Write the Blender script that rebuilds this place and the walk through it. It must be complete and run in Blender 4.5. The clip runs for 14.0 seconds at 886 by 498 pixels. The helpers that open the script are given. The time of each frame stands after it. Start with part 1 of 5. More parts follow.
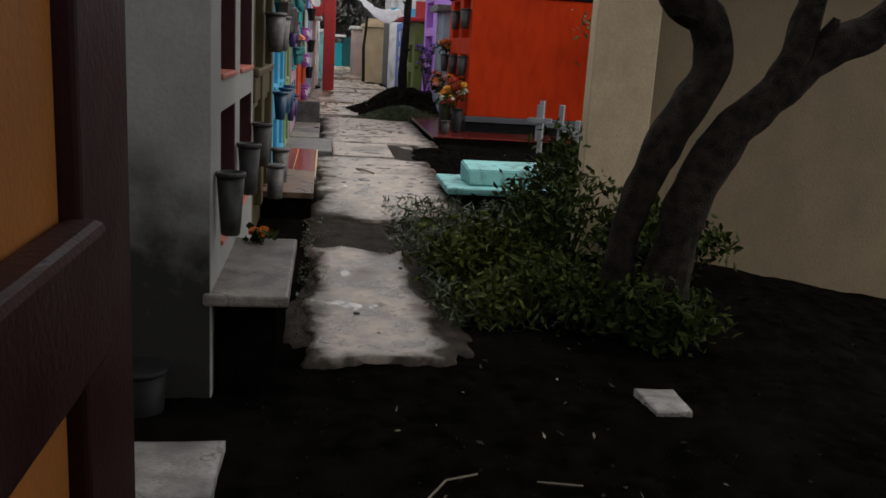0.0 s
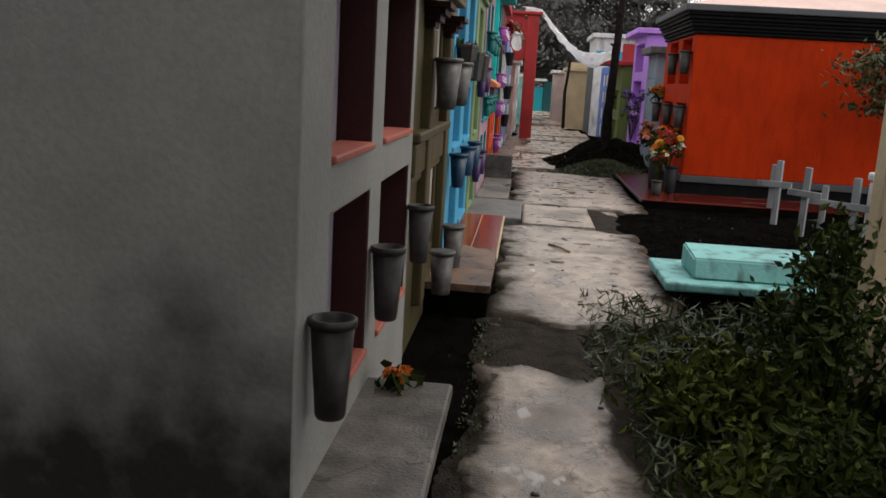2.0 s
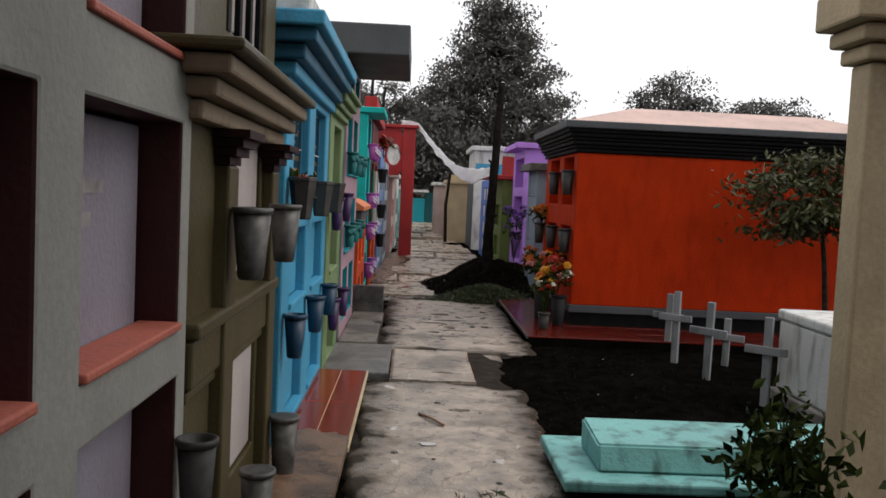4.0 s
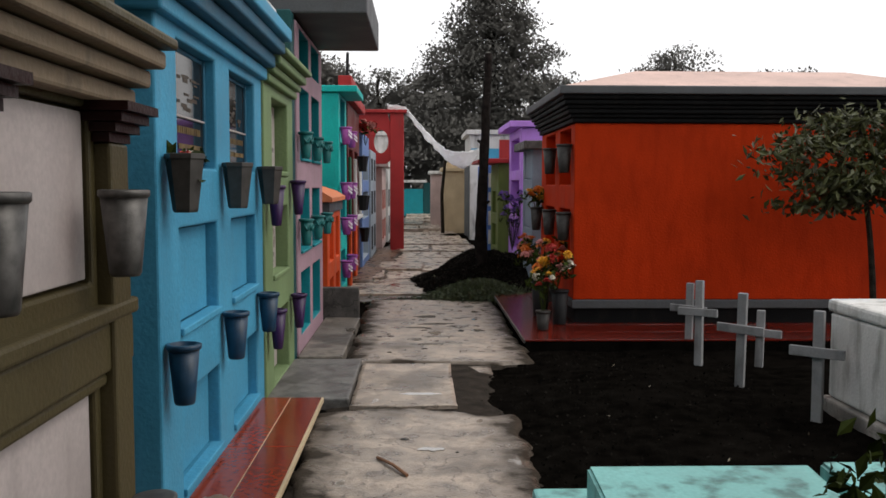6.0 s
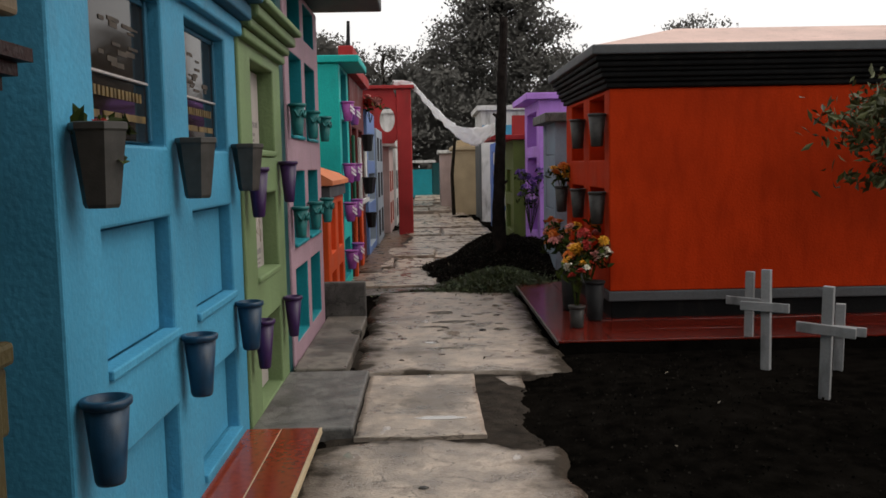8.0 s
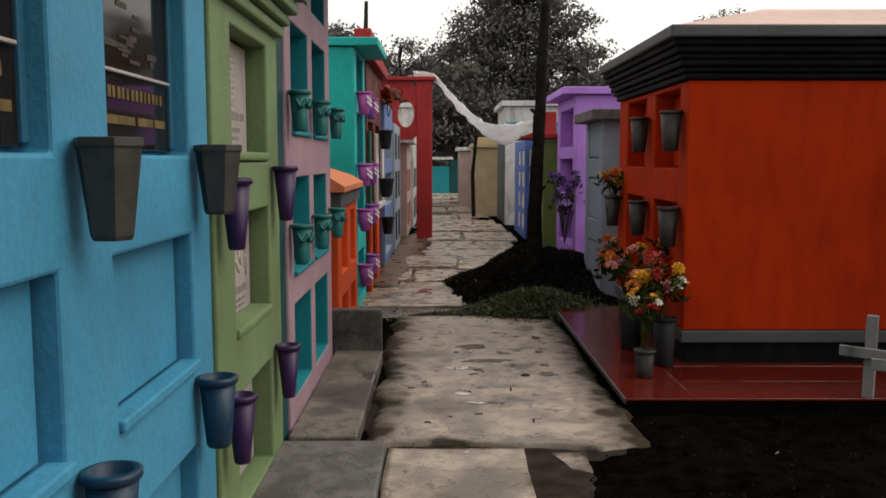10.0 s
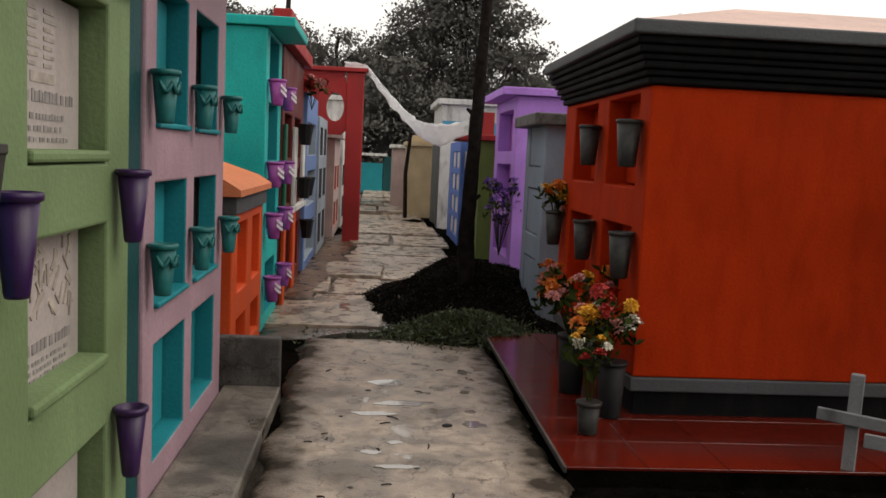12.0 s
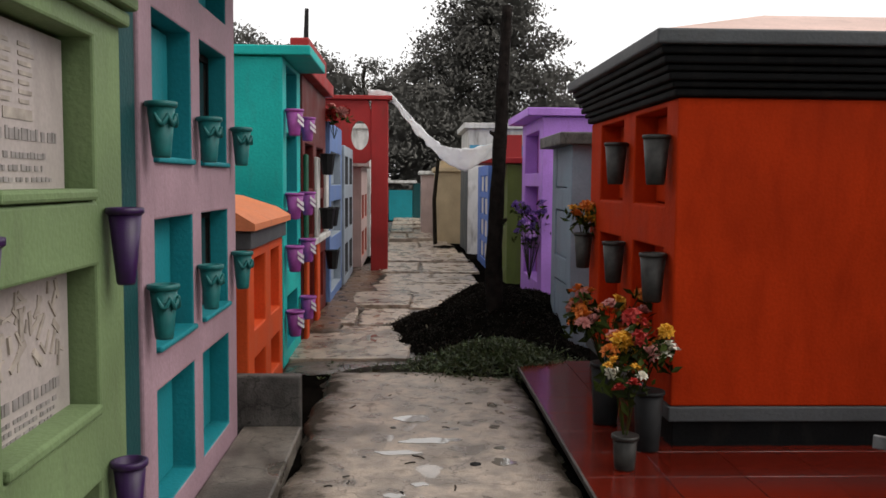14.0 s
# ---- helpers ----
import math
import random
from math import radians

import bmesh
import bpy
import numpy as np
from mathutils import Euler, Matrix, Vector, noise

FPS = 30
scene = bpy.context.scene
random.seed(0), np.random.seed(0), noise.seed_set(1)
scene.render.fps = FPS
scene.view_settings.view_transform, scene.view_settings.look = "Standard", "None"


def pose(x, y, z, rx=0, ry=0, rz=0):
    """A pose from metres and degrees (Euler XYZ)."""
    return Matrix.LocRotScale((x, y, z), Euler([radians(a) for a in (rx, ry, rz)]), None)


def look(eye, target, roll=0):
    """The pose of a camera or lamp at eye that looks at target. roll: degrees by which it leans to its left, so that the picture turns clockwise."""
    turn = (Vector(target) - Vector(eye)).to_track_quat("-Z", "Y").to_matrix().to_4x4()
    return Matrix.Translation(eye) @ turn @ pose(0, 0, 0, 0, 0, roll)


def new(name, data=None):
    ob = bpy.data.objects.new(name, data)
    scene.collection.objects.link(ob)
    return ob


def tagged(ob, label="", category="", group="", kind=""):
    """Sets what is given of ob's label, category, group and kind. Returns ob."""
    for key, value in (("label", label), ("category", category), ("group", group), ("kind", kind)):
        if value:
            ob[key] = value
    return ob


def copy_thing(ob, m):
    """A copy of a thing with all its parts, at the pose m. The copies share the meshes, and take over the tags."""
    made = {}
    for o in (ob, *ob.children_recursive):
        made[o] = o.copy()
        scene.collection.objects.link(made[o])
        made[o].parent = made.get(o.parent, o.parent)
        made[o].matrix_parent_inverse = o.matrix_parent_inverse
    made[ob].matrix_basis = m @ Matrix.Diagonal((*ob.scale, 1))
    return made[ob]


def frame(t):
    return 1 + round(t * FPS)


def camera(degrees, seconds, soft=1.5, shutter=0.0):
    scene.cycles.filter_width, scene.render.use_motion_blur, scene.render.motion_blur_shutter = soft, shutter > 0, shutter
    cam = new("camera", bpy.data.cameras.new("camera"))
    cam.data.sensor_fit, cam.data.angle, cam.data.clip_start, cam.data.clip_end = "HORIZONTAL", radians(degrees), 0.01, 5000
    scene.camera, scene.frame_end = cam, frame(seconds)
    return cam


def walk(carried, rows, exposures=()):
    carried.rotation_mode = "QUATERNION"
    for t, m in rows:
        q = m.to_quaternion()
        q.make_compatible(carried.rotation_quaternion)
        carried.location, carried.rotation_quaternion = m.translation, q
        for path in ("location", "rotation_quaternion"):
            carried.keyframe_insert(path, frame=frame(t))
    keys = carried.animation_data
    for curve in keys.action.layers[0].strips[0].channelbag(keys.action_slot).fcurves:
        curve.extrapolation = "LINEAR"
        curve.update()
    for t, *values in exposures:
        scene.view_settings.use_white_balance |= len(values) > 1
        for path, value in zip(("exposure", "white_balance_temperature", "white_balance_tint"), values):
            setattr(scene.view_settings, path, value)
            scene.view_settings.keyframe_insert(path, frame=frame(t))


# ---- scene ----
cam = camera(54.0, 14.0, soft=1.6)
PATH = [
    (0, (-0.066, 0.615, 1.193), (0.212, 2.545, 0.746), 3.5),
    (0.5, (-0.069, 0.989, 1.162), (0.151, 2.946, 0.812), 6.6),
    (1, (-0.023, 1.408, 1.219), (0.295, 3.354, 0.882), 6.0),
    (1.5, (0.041, 1.837, 1.269), (0.133, 3.798, 0.887), 2.9),
    (2, (0.003, 2.145, 1.25), (-0.166, 4.101, 0.87), 3.3),
    (2.5, (0.013, 2.524, 1.324), (-0.028, 4.478, 0.902), 4.4),
    (3, (0.071, 2.923, 1.39), (-0.041, 4.911, 1.198), 1.6),
    (3.5, (0.104, 3.146, 1.395), (0.029, 5.133, 1.18), 1.8),
    (4, (0.16, 3.468, 1.438), (0.231, 5.463, 1.311), 2.7),
    (4.2, (0.18, 3.641, 1.424), (0.278, 5.633, 1.277), 1.8),
    (6.3, (0.477, 4.889, 1.377), (0.529, 6.882, 1.229), 0.1),
    (6.5, (0.48, 5.002, 1.413), (0.537, 6.994, 1.244), 0.5),
    (7, (0.417, 5.288, 1.396), (0.503, 7.265, 1.107), 1.2),
    (7.5, (0.38, 5.562, 1.394), (0.467, 7.529, 1.045), 1.1),
    (7.7, (0.425, 5.633, 1.36), (0.457, 7.621, 1.151), -1.1),
    (9.8, (0.301, 6.958, 1.445), (0.318, 8.951, 1.28), -0.2),
    (10, (0.287, 7.098, 1.431), (0.292, 9.087, 1.228), 0.0),
    (10.5, (0.238, 7.431, 1.475), (0.245, 9.417, 1.237), 0.2),
    (11, (0.337, 7.688, 1.459), (0.334, 9.683, 1.321), -1.1),
    (11.5, (0.378, 7.928, 1.484), (0.308, 9.915, 1.268), 1.2),
    (12, (0.403, 8.045, 1.493), (0.561, 10.028, 1.285), 2.7),
    (12.5, (0.439, 8.187, 1.482), (0.568, 10.171, 1.261), 1.3),
    (13, (0.486, 8.225, 1.486), (0.545, 10.215, 1.296), 0.7),
    (13.5, (0.488, 8.227, 1.495), (0.569, 10.22, 1.341), 0.6),
    (14, (0.489, 8.261, 1.494), (0.567, 10.254, 1.341), 0.5),
]
EXPOSURES = [(0.0, 0.1, 6500, 10), (1.0, 0.12, 6500, 10), (2.5, 0.25, 6700, 10), (3.5, 0.08, 6600, 10), (4.2, -0.08, 6600, 10), (6.5, 0.0, 6700, 10), (7.5, -0.15, 6800, 10),
             (10.0, -0.1, 7100, 10), (11.5, -0.1, 7200, 10), (14.0, 0.05, 6800, 10)]
walk(cam, [(t, look(eye, target, roll)) for t, eye, target, roll in PATH], EXPOSURES)

# ---- world and light ----
world = bpy.data.worlds.new("overcast")
scene.world = world
world.use_nodes = True
wt = world.node_tree
sky = wt.nodes.new("ShaderNodeTexSky")
sky.sky_type, sky.sun_disc = "NISHITA", False
sky.sun_elevation, sky.sun_rotation = radians(49), radians(97)
sky.air_density, sky.dust_density = 1.0, 4.0
grey = wt.nodes.new("ShaderNodeHueSaturation")
grey.inputs["Saturation"].default_value = 0.12
wt.links.new(sky.outputs[0], grey.inputs["Color"])
veil = wt.nodes.new("ShaderNodeMix")
veil.data_type = "RGBA"
veil.inputs[0].default_value = 0.7
veil.inputs[7].default_value = (9.2, 9.3, 9.6, 1)
wt.links.new(grey.outputs[0], veil.inputs[6])
wt.links.new(veil.outputs[2], wt.nodes["Background"].inputs["Color"])
wt.nodes["Background"].inputs["Strength"].default_value = 0.15
sun_data = bpy.data.lights.new("sun", "SUN")
sun_data.energy, sun_data.angle, sun_data.color = 0.9, radians(40), (1.0, 0.96, 0.9)
sun = new("sun", sun_data)
sun.matrix_world = look((14, 4, 16), (0, 6, 0))


# ---- materials ----
def material(name, rough=0.8, metal=0.0):
    m = bpy.data.materials.new(name)
    m.use_nodes = True
    b = m.node_tree.nodes["Principled BSDF"]
    b.inputs["Roughness"].default_value, b.inputs["Metallic"].default_value = rough, metal
    return m, m.node_tree, b


def noise_node(t, scale, detail=4.0, stretch=None):
    n = t.nodes.new("ShaderNodeTexNoise")
    n.inputs["Scale"].default_value, n.inputs["Detail"].default_value = scale, detail
    c = t.nodes.new("ShaderNodeTexCoord")
    if stretch:
        mp = t.nodes.new("ShaderNodeMapping")
        mp.inputs["Scale"].default_value = stretch
        t.links.new(c.outputs["Object"], mp.inputs["Vector"])
        t.links.new(mp.outputs[0], n.inputs["Vector"])
    else:
        t.links.new(c.outputs["Object"], n.inputs["Vector"])
    return n


def ramp(t, source, lo, hi, a=0.0, b=1.0):
    r = t.nodes.new("ShaderNodeMapRange")
    for key, v in zip(("From Min", "From Max", "To Min", "To Max"), (lo, hi, a, b)):
        r.inputs[key].default_value = v
    t.links.new(source, r.inputs["Value"])
    return r.outputs[0]


def mix(t, factor, a, b):
    x = t.nodes.new("ShaderNodeMix")
    x.data_type = "RGBA"
    if isinstance(factor, float):
        x.inputs[0].default_value = factor
    else:
        t.links.new(factor, x.inputs[0])
    for k, v in ((6, a), (7, b)):
        if isinstance(v, tuple):
            x.inputs[k].default_value = (*v, 1)
        else:
            t.links.new(v, x.inputs[k])
    return x.outputs[2]


def bump(t, b, source, strength, distance=0.01):
    n = t.nodes.new("ShaderNodeBump")
    n.inputs["Strength"].default_value, n.inputs["Distance"].default_value = strength, distance
    t.links.new(source, n.inputs["Height"])
    t.links.new(n.outputs[0], b.inputs["Normal"])


def dim(c, k):
    return tuple(v * k for v in c)


def plaster(name, colour, rough=0.7, dirt=0.5, grime=(0.06, 0.05, 0.04), relief=0.35, worn=(0.56, 0.8), gloss=0.25):
    """Brushed paint on render: mottled, streaked by rain, with a fine grain."""
    m, t, b = material(name, rough)
    big, fine = noise_node(t, 2.3), noise_node(t, 55.0, 3.0)
    streak = noise_node(t, 3.0, 6.0, (3.2, 3.2, 0.9))
    c = mix(t, ramp(t, big.outputs[0], 0.3, 0.7), dim(colour, 0.82), tuple(min(1, v * 1.12 + 0.004) for v in colour))
    c = mix(t, ramp(t, fine.outputs[0], 0.35, 0.65, 0.0, 0.35), c, dim(colour, 0.7))
    c = mix(t, ramp(t, streak.outputs[0], *worn, 0.0, dirt), c, grime)
    b.inputs["Specular IOR Level"].default_value = gloss
    t.links.new(c, b.inputs["Base Color"])
    t.links.new(ramp(t, big.outputs[0], 0.3, 0.7, rough - 0.12, min(1.0, rough + 0.12)), b.inputs["Roughness"])
    bump(t, b, mix(t, 0.35, fine.outputs[0], big.outputs[0]), relief, 0.012)
    return m


def concrete(name, colour, wet=0.5, pools=0.73, film=0.03, gloss=0.4):
    """Cast concrete, damp: dark stains, worn grain and standing films of water."""
    m, t, b = material(name, 0.6)
    big, mid, fine = noise_node(t, 1.3, 7.0), noise_node(t, 5.5, 8.0), noise_node(t, 85.0, 3.0)
    pool = noise_node(t, 4.2, 5.0, (1.0, 0.6, 1.0))
    c = mix(t, ramp(t, mid.outputs[0], 0.36, 0.66), dim(colour, 0.46), dim(colour, 1.2))
    c = mix(t, ramp(t, big.outputs[0], 0.54, 0.64, 0.0, 0.8), c, dim(colour, 0.22))
    c = mix(t, ramp(t, fine.outputs[0], 0.48, 0.72, 0.0, 0.55), c, dim(colour, 0.38))
    blotch, speck, line_ = noise_node(t, 14.0, 6.0), noise_node(t, 30.0, 2.0), noise_node(t, 2.1, 9.0)
    c = mix(t, ramp(t, blotch.outputs[0], 0.50, 0.66, 0.0, 0.6), c, dim(colour, 0.40))
    c = mix(t, ramp(t, speck.outputs[0], 0.71, 0.75, 0.0, 0.8), c, dim(colour, 0.12))
    off, flat_ = t.nodes.new("ShaderNodeMath"), t.nodes.new("ShaderNodeMath")
    off.operation, flat_.operation = "SUBTRACT", "ABSOLUTE"
    off.inputs[1].default_value = 0.5
    t.links.new(line_.outputs[0], off.inputs[0])
    t.links.new(off.outputs[0], flat_.inputs[0])
    c = mix(t, ramp(t, flat_.outputs[0], 0.0, 0.008, 0.75, 0.0), c, dim(colour, 0.15))
    earth = t.nodes.new("ShaderNodeAttribute")
    earth.attribute_name = "mud_cover"
    heap_ = t.nodes.new("ShaderNodeMath")
    heap_.operation = "MULTIPLY_ADD"
    t.links.new(earth.outputs["Fac"], heap_.inputs[0])
    heap_.inputs[1].default_value = 0.5
    t.links.new(mid.outputs[0], heap_.inputs[2])
    muddy = ramp(t, heap_.outputs[0], 0.60, 0.90, 0.0, 0.95)
    c = mix(t, muddy, c, (0.026, 0.021, 0.016))
    water = ramp(t, pool.outputs[0], pools - 0.06 * wet, pools + 0.03 - 0.06 * wet)
    c = mix(t, ramp(t, pool.outputs[0], pools - 0.04 - 0.06 * wet, pools + 0.03 - 0.06 * wet, 0.0, 0.45), c, dim(colour, 0.5))
    shine, dull = t.nodes.new("ShaderNodeMath"), t.nodes.new("ShaderNodeMath")
    shine.operation, dull.operation = "MULTIPLY", "SUBTRACT"
    dull.inputs[0].default_value = 1.0
    t.links.new(muddy, dull.inputs[1])
    t.links.new(ramp(t, pool.outputs[0], pools - 0.06 * wet, pools + 0.03 - 0.06 * wet, gloss, 1.0), shine.inputs[0])
    t.links.new(dull.outputs[0], shine.inputs[1])
    t.links.new(shine.outputs[0], b.inputs["Specular IOR Level"])
    t.links.new(c, b.inputs["Base Color"])
    dry = ramp(t, mid.outputs[0], 0.35, 0.62, 0.52 - 0.3 * wet, 0.78 - 0.3 * wet)
    r = t.nodes.new("ShaderNodeMix")
    t.links.new(water, r.inputs[0])
    t.links.new(dry, r.inputs[2])
    r.inputs[3].default_value = film
    t.links.new(r.outputs[0], b.inputs["Roughness"])
    n = t.nodes.new("ShaderNodeBump")
    n.inputs["Distance"].default_value = 0.014
    t.links.new(ramp(t, pool.outputs[0], pools - 0.02 - 0.06 * wet, pools + 0.02 - 0.06 * wet, 0.5, 0.0), n.inputs["Strength"])
    t.links.new(mix(t, 0.5, fine.outputs[0], mid.outputs[0]), n.inputs["Height"])
    t.links.new(n.outputs[0], b.inputs["Normal"])
    return m


def plain(name, colour, rough=0.5, metal=0.0, vary=0.25, scale=18.0, relief=0.15, gloss=0.4):
    m, t, b = material(name, rough, metal)
    b.inputs["Specular IOR Level"].default_value = gloss
    n, f = noise_node(t, scale), noise_node(t, scale * 9, 2.0)
    c = mix(t, ramp(t, n.outputs[0], 0.3, 0.7), dim(colour, 1 - vary), tuple(min(1, v * (1 + vary)) for v in colour))
    t.links.new(c, b.inputs["Base Color"])
    bump(t, b, mix(t, 0.5, n.outputs[0], f.outputs[0]), relief, 0.03 if relief > 0.5 else 0.006)
    return m


def per_piece(name, colour, rough, vary=0.3, island=False, scale=30.0):
    """Alike pieces, each a little lighter or darker than the next."""
    m, t, b = material(name, rough)
    info = t.nodes.new("ShaderNodeNewGeometry" if island else "ShaderNodeObjectInfo")
    rnd = info.outputs["Random Per Island"] if island else info.outputs["Random"]
    n = noise_node(t, scale)
    c = mix(t, rnd, dim(colour, 1 - vary), dim(colour, 1 + vary))
    c = mix(t, ramp(t, n.outputs[0], 0.4, 0.75, 0.0, 0.45), c, dim(colour, 0.4))
    t.links.new(c, b.inputs["Base Color"])
    bump(t, b, n.outputs[0], 0.15, 0.004)
    return m


GREY_WALL = plaster("grey_render", (0.27, 0.262, 0.24), 0.8, 0.12)
MAROON = plaster("maroon_paint", (0.045, 0.010, 0.010), 0.6, 0.2)
SALMON = plaster("salmon_paint", (0.42, 0.12, 0.085), 0.6, 0.3)
LILAC = plaster("lilac_panel", (0.27, 0.24, 0.29), 0.7, 0.2)
OLIVE_DARK = plaster("olive_brown_paint", (0.062, 0.048, 0.018), 0.55, 0.3)
TAN = plaster("tan_moulding", (0.24, 0.18, 0.12), 0.7, 0.6)
MARBLE = plaster("white_marble", (0.44, 0.385, 0.37), 0.4, 0.35, (0.2, 0.17, 0.15), 0.1)
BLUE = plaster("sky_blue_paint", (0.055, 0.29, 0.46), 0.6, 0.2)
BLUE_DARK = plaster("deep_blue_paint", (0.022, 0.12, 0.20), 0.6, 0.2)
GREEN = plaster("pistachio_paint", (0.17, 0.245, 0.115), 0.65, 0.25)
PINK = plaster("dusty_pink_paint", (0.36, 0.235, 0.28), 0.7, 0.2)
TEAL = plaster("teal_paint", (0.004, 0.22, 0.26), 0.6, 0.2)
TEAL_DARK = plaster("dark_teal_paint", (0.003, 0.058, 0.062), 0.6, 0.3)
TURQ = plaster("turquoise_paint", (0.0, 0.44, 0.41), 0.55, 0.2)
TURQ_WORN = plaster("worn_turquoise_paint", (0.19, 0.47, 0.45), 0.55, 0.8, (0.04, 0.10, 0.09), 0.4, (0.5, 0.68), 0.5)
ORANGE = plaster("orange_paint", (0.60, 0.075, 0.014), 0.6, 0.25)
ORANGE_ROOF = plaster("faded_orange_paint", (0.62, 0.20, 0.09), 0.7, 0.2)
RED = plaster("vermilion_paint", (0.43, 0.028, 0.001), 0.75, 0.5, (0.21, 0.010, 0.0), 0.35, (0.46, 0.78), 0.1)
RED_DARK = plaster("dark_red_paint", (0.33, 0.022, 0.022), 0.6, 0.3)
BLUE_BRIGHT = plaster("bright_blue_paint", (0.10, 0.19, 0.52), 0.6, 0.3)
SLATE_BLUE = plaster("slate_blue_render", (0.24, 0.29, 0.36), 0.75, 0.3)
GREEN_DEEP = plaster("deep_green_paint", (0.012, 0.10, 0.055), 0.6, 0.2)
WINE = plaster("wine_red_paint", (0.11, 0.012, 0.010), 0.6, 0.3)
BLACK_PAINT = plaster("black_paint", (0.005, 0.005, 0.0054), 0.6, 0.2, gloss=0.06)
GREY_PAINT = plaster("grey_paint", (0.075, 0.079, 0.084), 0.6, 0.3)
ROOF_PINK = plaster("pale_pink_roof", (0.60, 0.43, 0.38), 0.8, 0.3)
VIOLET = plaster("violet_paint", (0.44, 0.21, 0.66), 0.6, 0.2)
OLIVE = plaster("olive_green_paint", (0.11, 0.15, 0.035), 0.65, 0.3)
BLUE_GREY = plaster("blue_grey_paint", (0.30, 0.35, 0.40), 0.7, 0.4)
PERIWINKLE = plaster("periwinkle_paint", (0.13, 0.21, 0.42), 0.65, 0.4)
WHITE = plaster("white_paint", (0.60, 0.59, 0.57), 0.7, 0.65, (0.15, 0.14, 0.12), 0.4, (0.5, 0.72))
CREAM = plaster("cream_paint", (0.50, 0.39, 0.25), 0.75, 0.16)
# the cream again, with shade put into its colour
CREAM_SHADE = plaster("shaded_cream_paint", (0.19, 0.142, 0.085), 0.8, 0.16)
AMBER = plaster("amber_paint", (0.27, 0.09, 0.010), 0.7, 0.3)
DARK_BROWN = plaster("dark_brown_paint", (0.020, 0.005, 0.004), 0.5, 0.2, gloss=0.12)
PALE_PINK = plaster("pale_pink_paint", (0.45, 0.33, 0.31), 0.7, 0.4)
CONCRETE = concrete("damp_concrete", (0.46, 0.37, 0.30), 0.95, 0.70)
CONCRETE_DARK = concrete("dark_concrete", (0.10, 0.093, 0.086), 0.4)
SLAB_GREY = concrete("grey_slab", (0.31, 0.285, 0.26), 0.35)
TILE_RED = per_piece("red_tile", (0.11, 0.009, 0.004), 0.17, 0.15)
TILE_RED.node_tree.nodes["Principled BSDF"].inputs["Specular IOR Level"].default_value = 0.9
TILE_BRICK = per_piece("brick_red_tile", (0.23, 0.036, 0.014), 0.16, 0.15)
WET_MORTAR = concrete("wet_brown_mortar", (0.20, 0.12, 0.075), 0.95)
WET_DARK = concrete("wet_dark_slab", (0.16, 0.15, 0.14), 0.7)
STONE_CROSS = plaster("weathered_white_paint", (0.26, 0.26, 0.265), 0.75, 0.7, (0.05, 0.05, 0.05), 0.4, (0.5, 0.72))
POT_PURPLE = plain("purple_plastic", (0.030, 0.007, 0.058), 0.4)
POT_BLUE = plain("navy_plastic", (0.004, 0.032, 0.070), 0.4)
POT_GREY = plain("grey_sheet_metal", (0.065, 0.06, 0.055), 0.45, 0.3)
POT_TEAL = plain("teal_glazed_clay", (0.006, 0.125, 0.125), 0.5)
POT_MAGENTA = plain("magenta_plastic", (0.27, 0.055, 0.27), 0.45)
POT_BLACK = plain("black_plastic", (0.010, 0.010, 0.011), 0.55, gloss=0.2)
POT_TIN = plain("galvanised_tin", (0.085, 0.08, 0.075), 0.45, 0.5, 0.5)
POT_DULL = plain("dull_dark_tin", (0.030, 0.028, 0.026), 0.5, 0.3, 0.5)
RIBBON = plain("white_ribbon", (0.65, 0.60, 0.64), 0.6)
SOIL_DRY = plain("potting_soil", (0.02, 0.016, 0.012), 0.95)
BARK = plain("dark_bark", (0.024, 0.019, 0.014), 0.9, 0.0, 0.6, 14.0, 1.0, 0.08)
POLE_WOOD = plain("charred_wood", (0.014, 0.011, 0.010), 0.9, 0.0, 0.5, 14.0, 1.0, 0.06)
CLOTH = plain("white_tarpaulin", (0.88, 0.88, 0.88), 0.55, 0.0, 0.04)
ct_, cb_ = CLOTH.node_tree, CLOTH.node_tree.nodes["Principled BSDF"]
glow_through = ct_.nodes.new("ShaderNodeBsdfTranslucent")
glow_through.inputs[0].default_value = (0.9, 0.9, 0.9, 1)
both = ct_.nodes.new("ShaderNodeMixShader")
both.inputs[0].default_value = 0.5
ct_.links.new(cb_.outputs[0], both.inputs[1])
ct_.links.new(glow_through.outputs[0], both.inputs[2])
ct_.links.new(both.outputs[0], ct_.nodes["Material Output"].inputs["Surface"])
LEAF = per_piece("dark_green_leaf", (0.026, 0.037, 0.007), 0.55, 0.6, True)
LEAF_PALE = per_piece("pale_green_leaf", (0.062, 0.074, 0.014), 0.5, 0.7, True)
# pale grey base colour stands in for haze over the distant trees
LEAF_FAR = per_piece("hazed_far_foliage", (0.145, 0.14, 0.128), 0.95, 0.1, True)
LEAF_OLIVE = per_piece("olive_leaf", (0.042, 0.047, 0.008), 0.6, 0.5, True)
# one fixed normal lights every far leaf alike, whichever way it faces
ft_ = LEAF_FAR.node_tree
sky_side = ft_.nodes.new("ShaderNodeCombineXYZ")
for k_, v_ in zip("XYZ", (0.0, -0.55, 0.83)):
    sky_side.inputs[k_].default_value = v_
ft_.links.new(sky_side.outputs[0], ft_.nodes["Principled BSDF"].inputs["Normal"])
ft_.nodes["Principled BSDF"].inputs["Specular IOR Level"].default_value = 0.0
PUDDLE, pt_, pb_ = material("puddle_water", 0.02)
pb_.inputs["Base Color"].default_value = (0.20, 0.175, 0.15, 1)
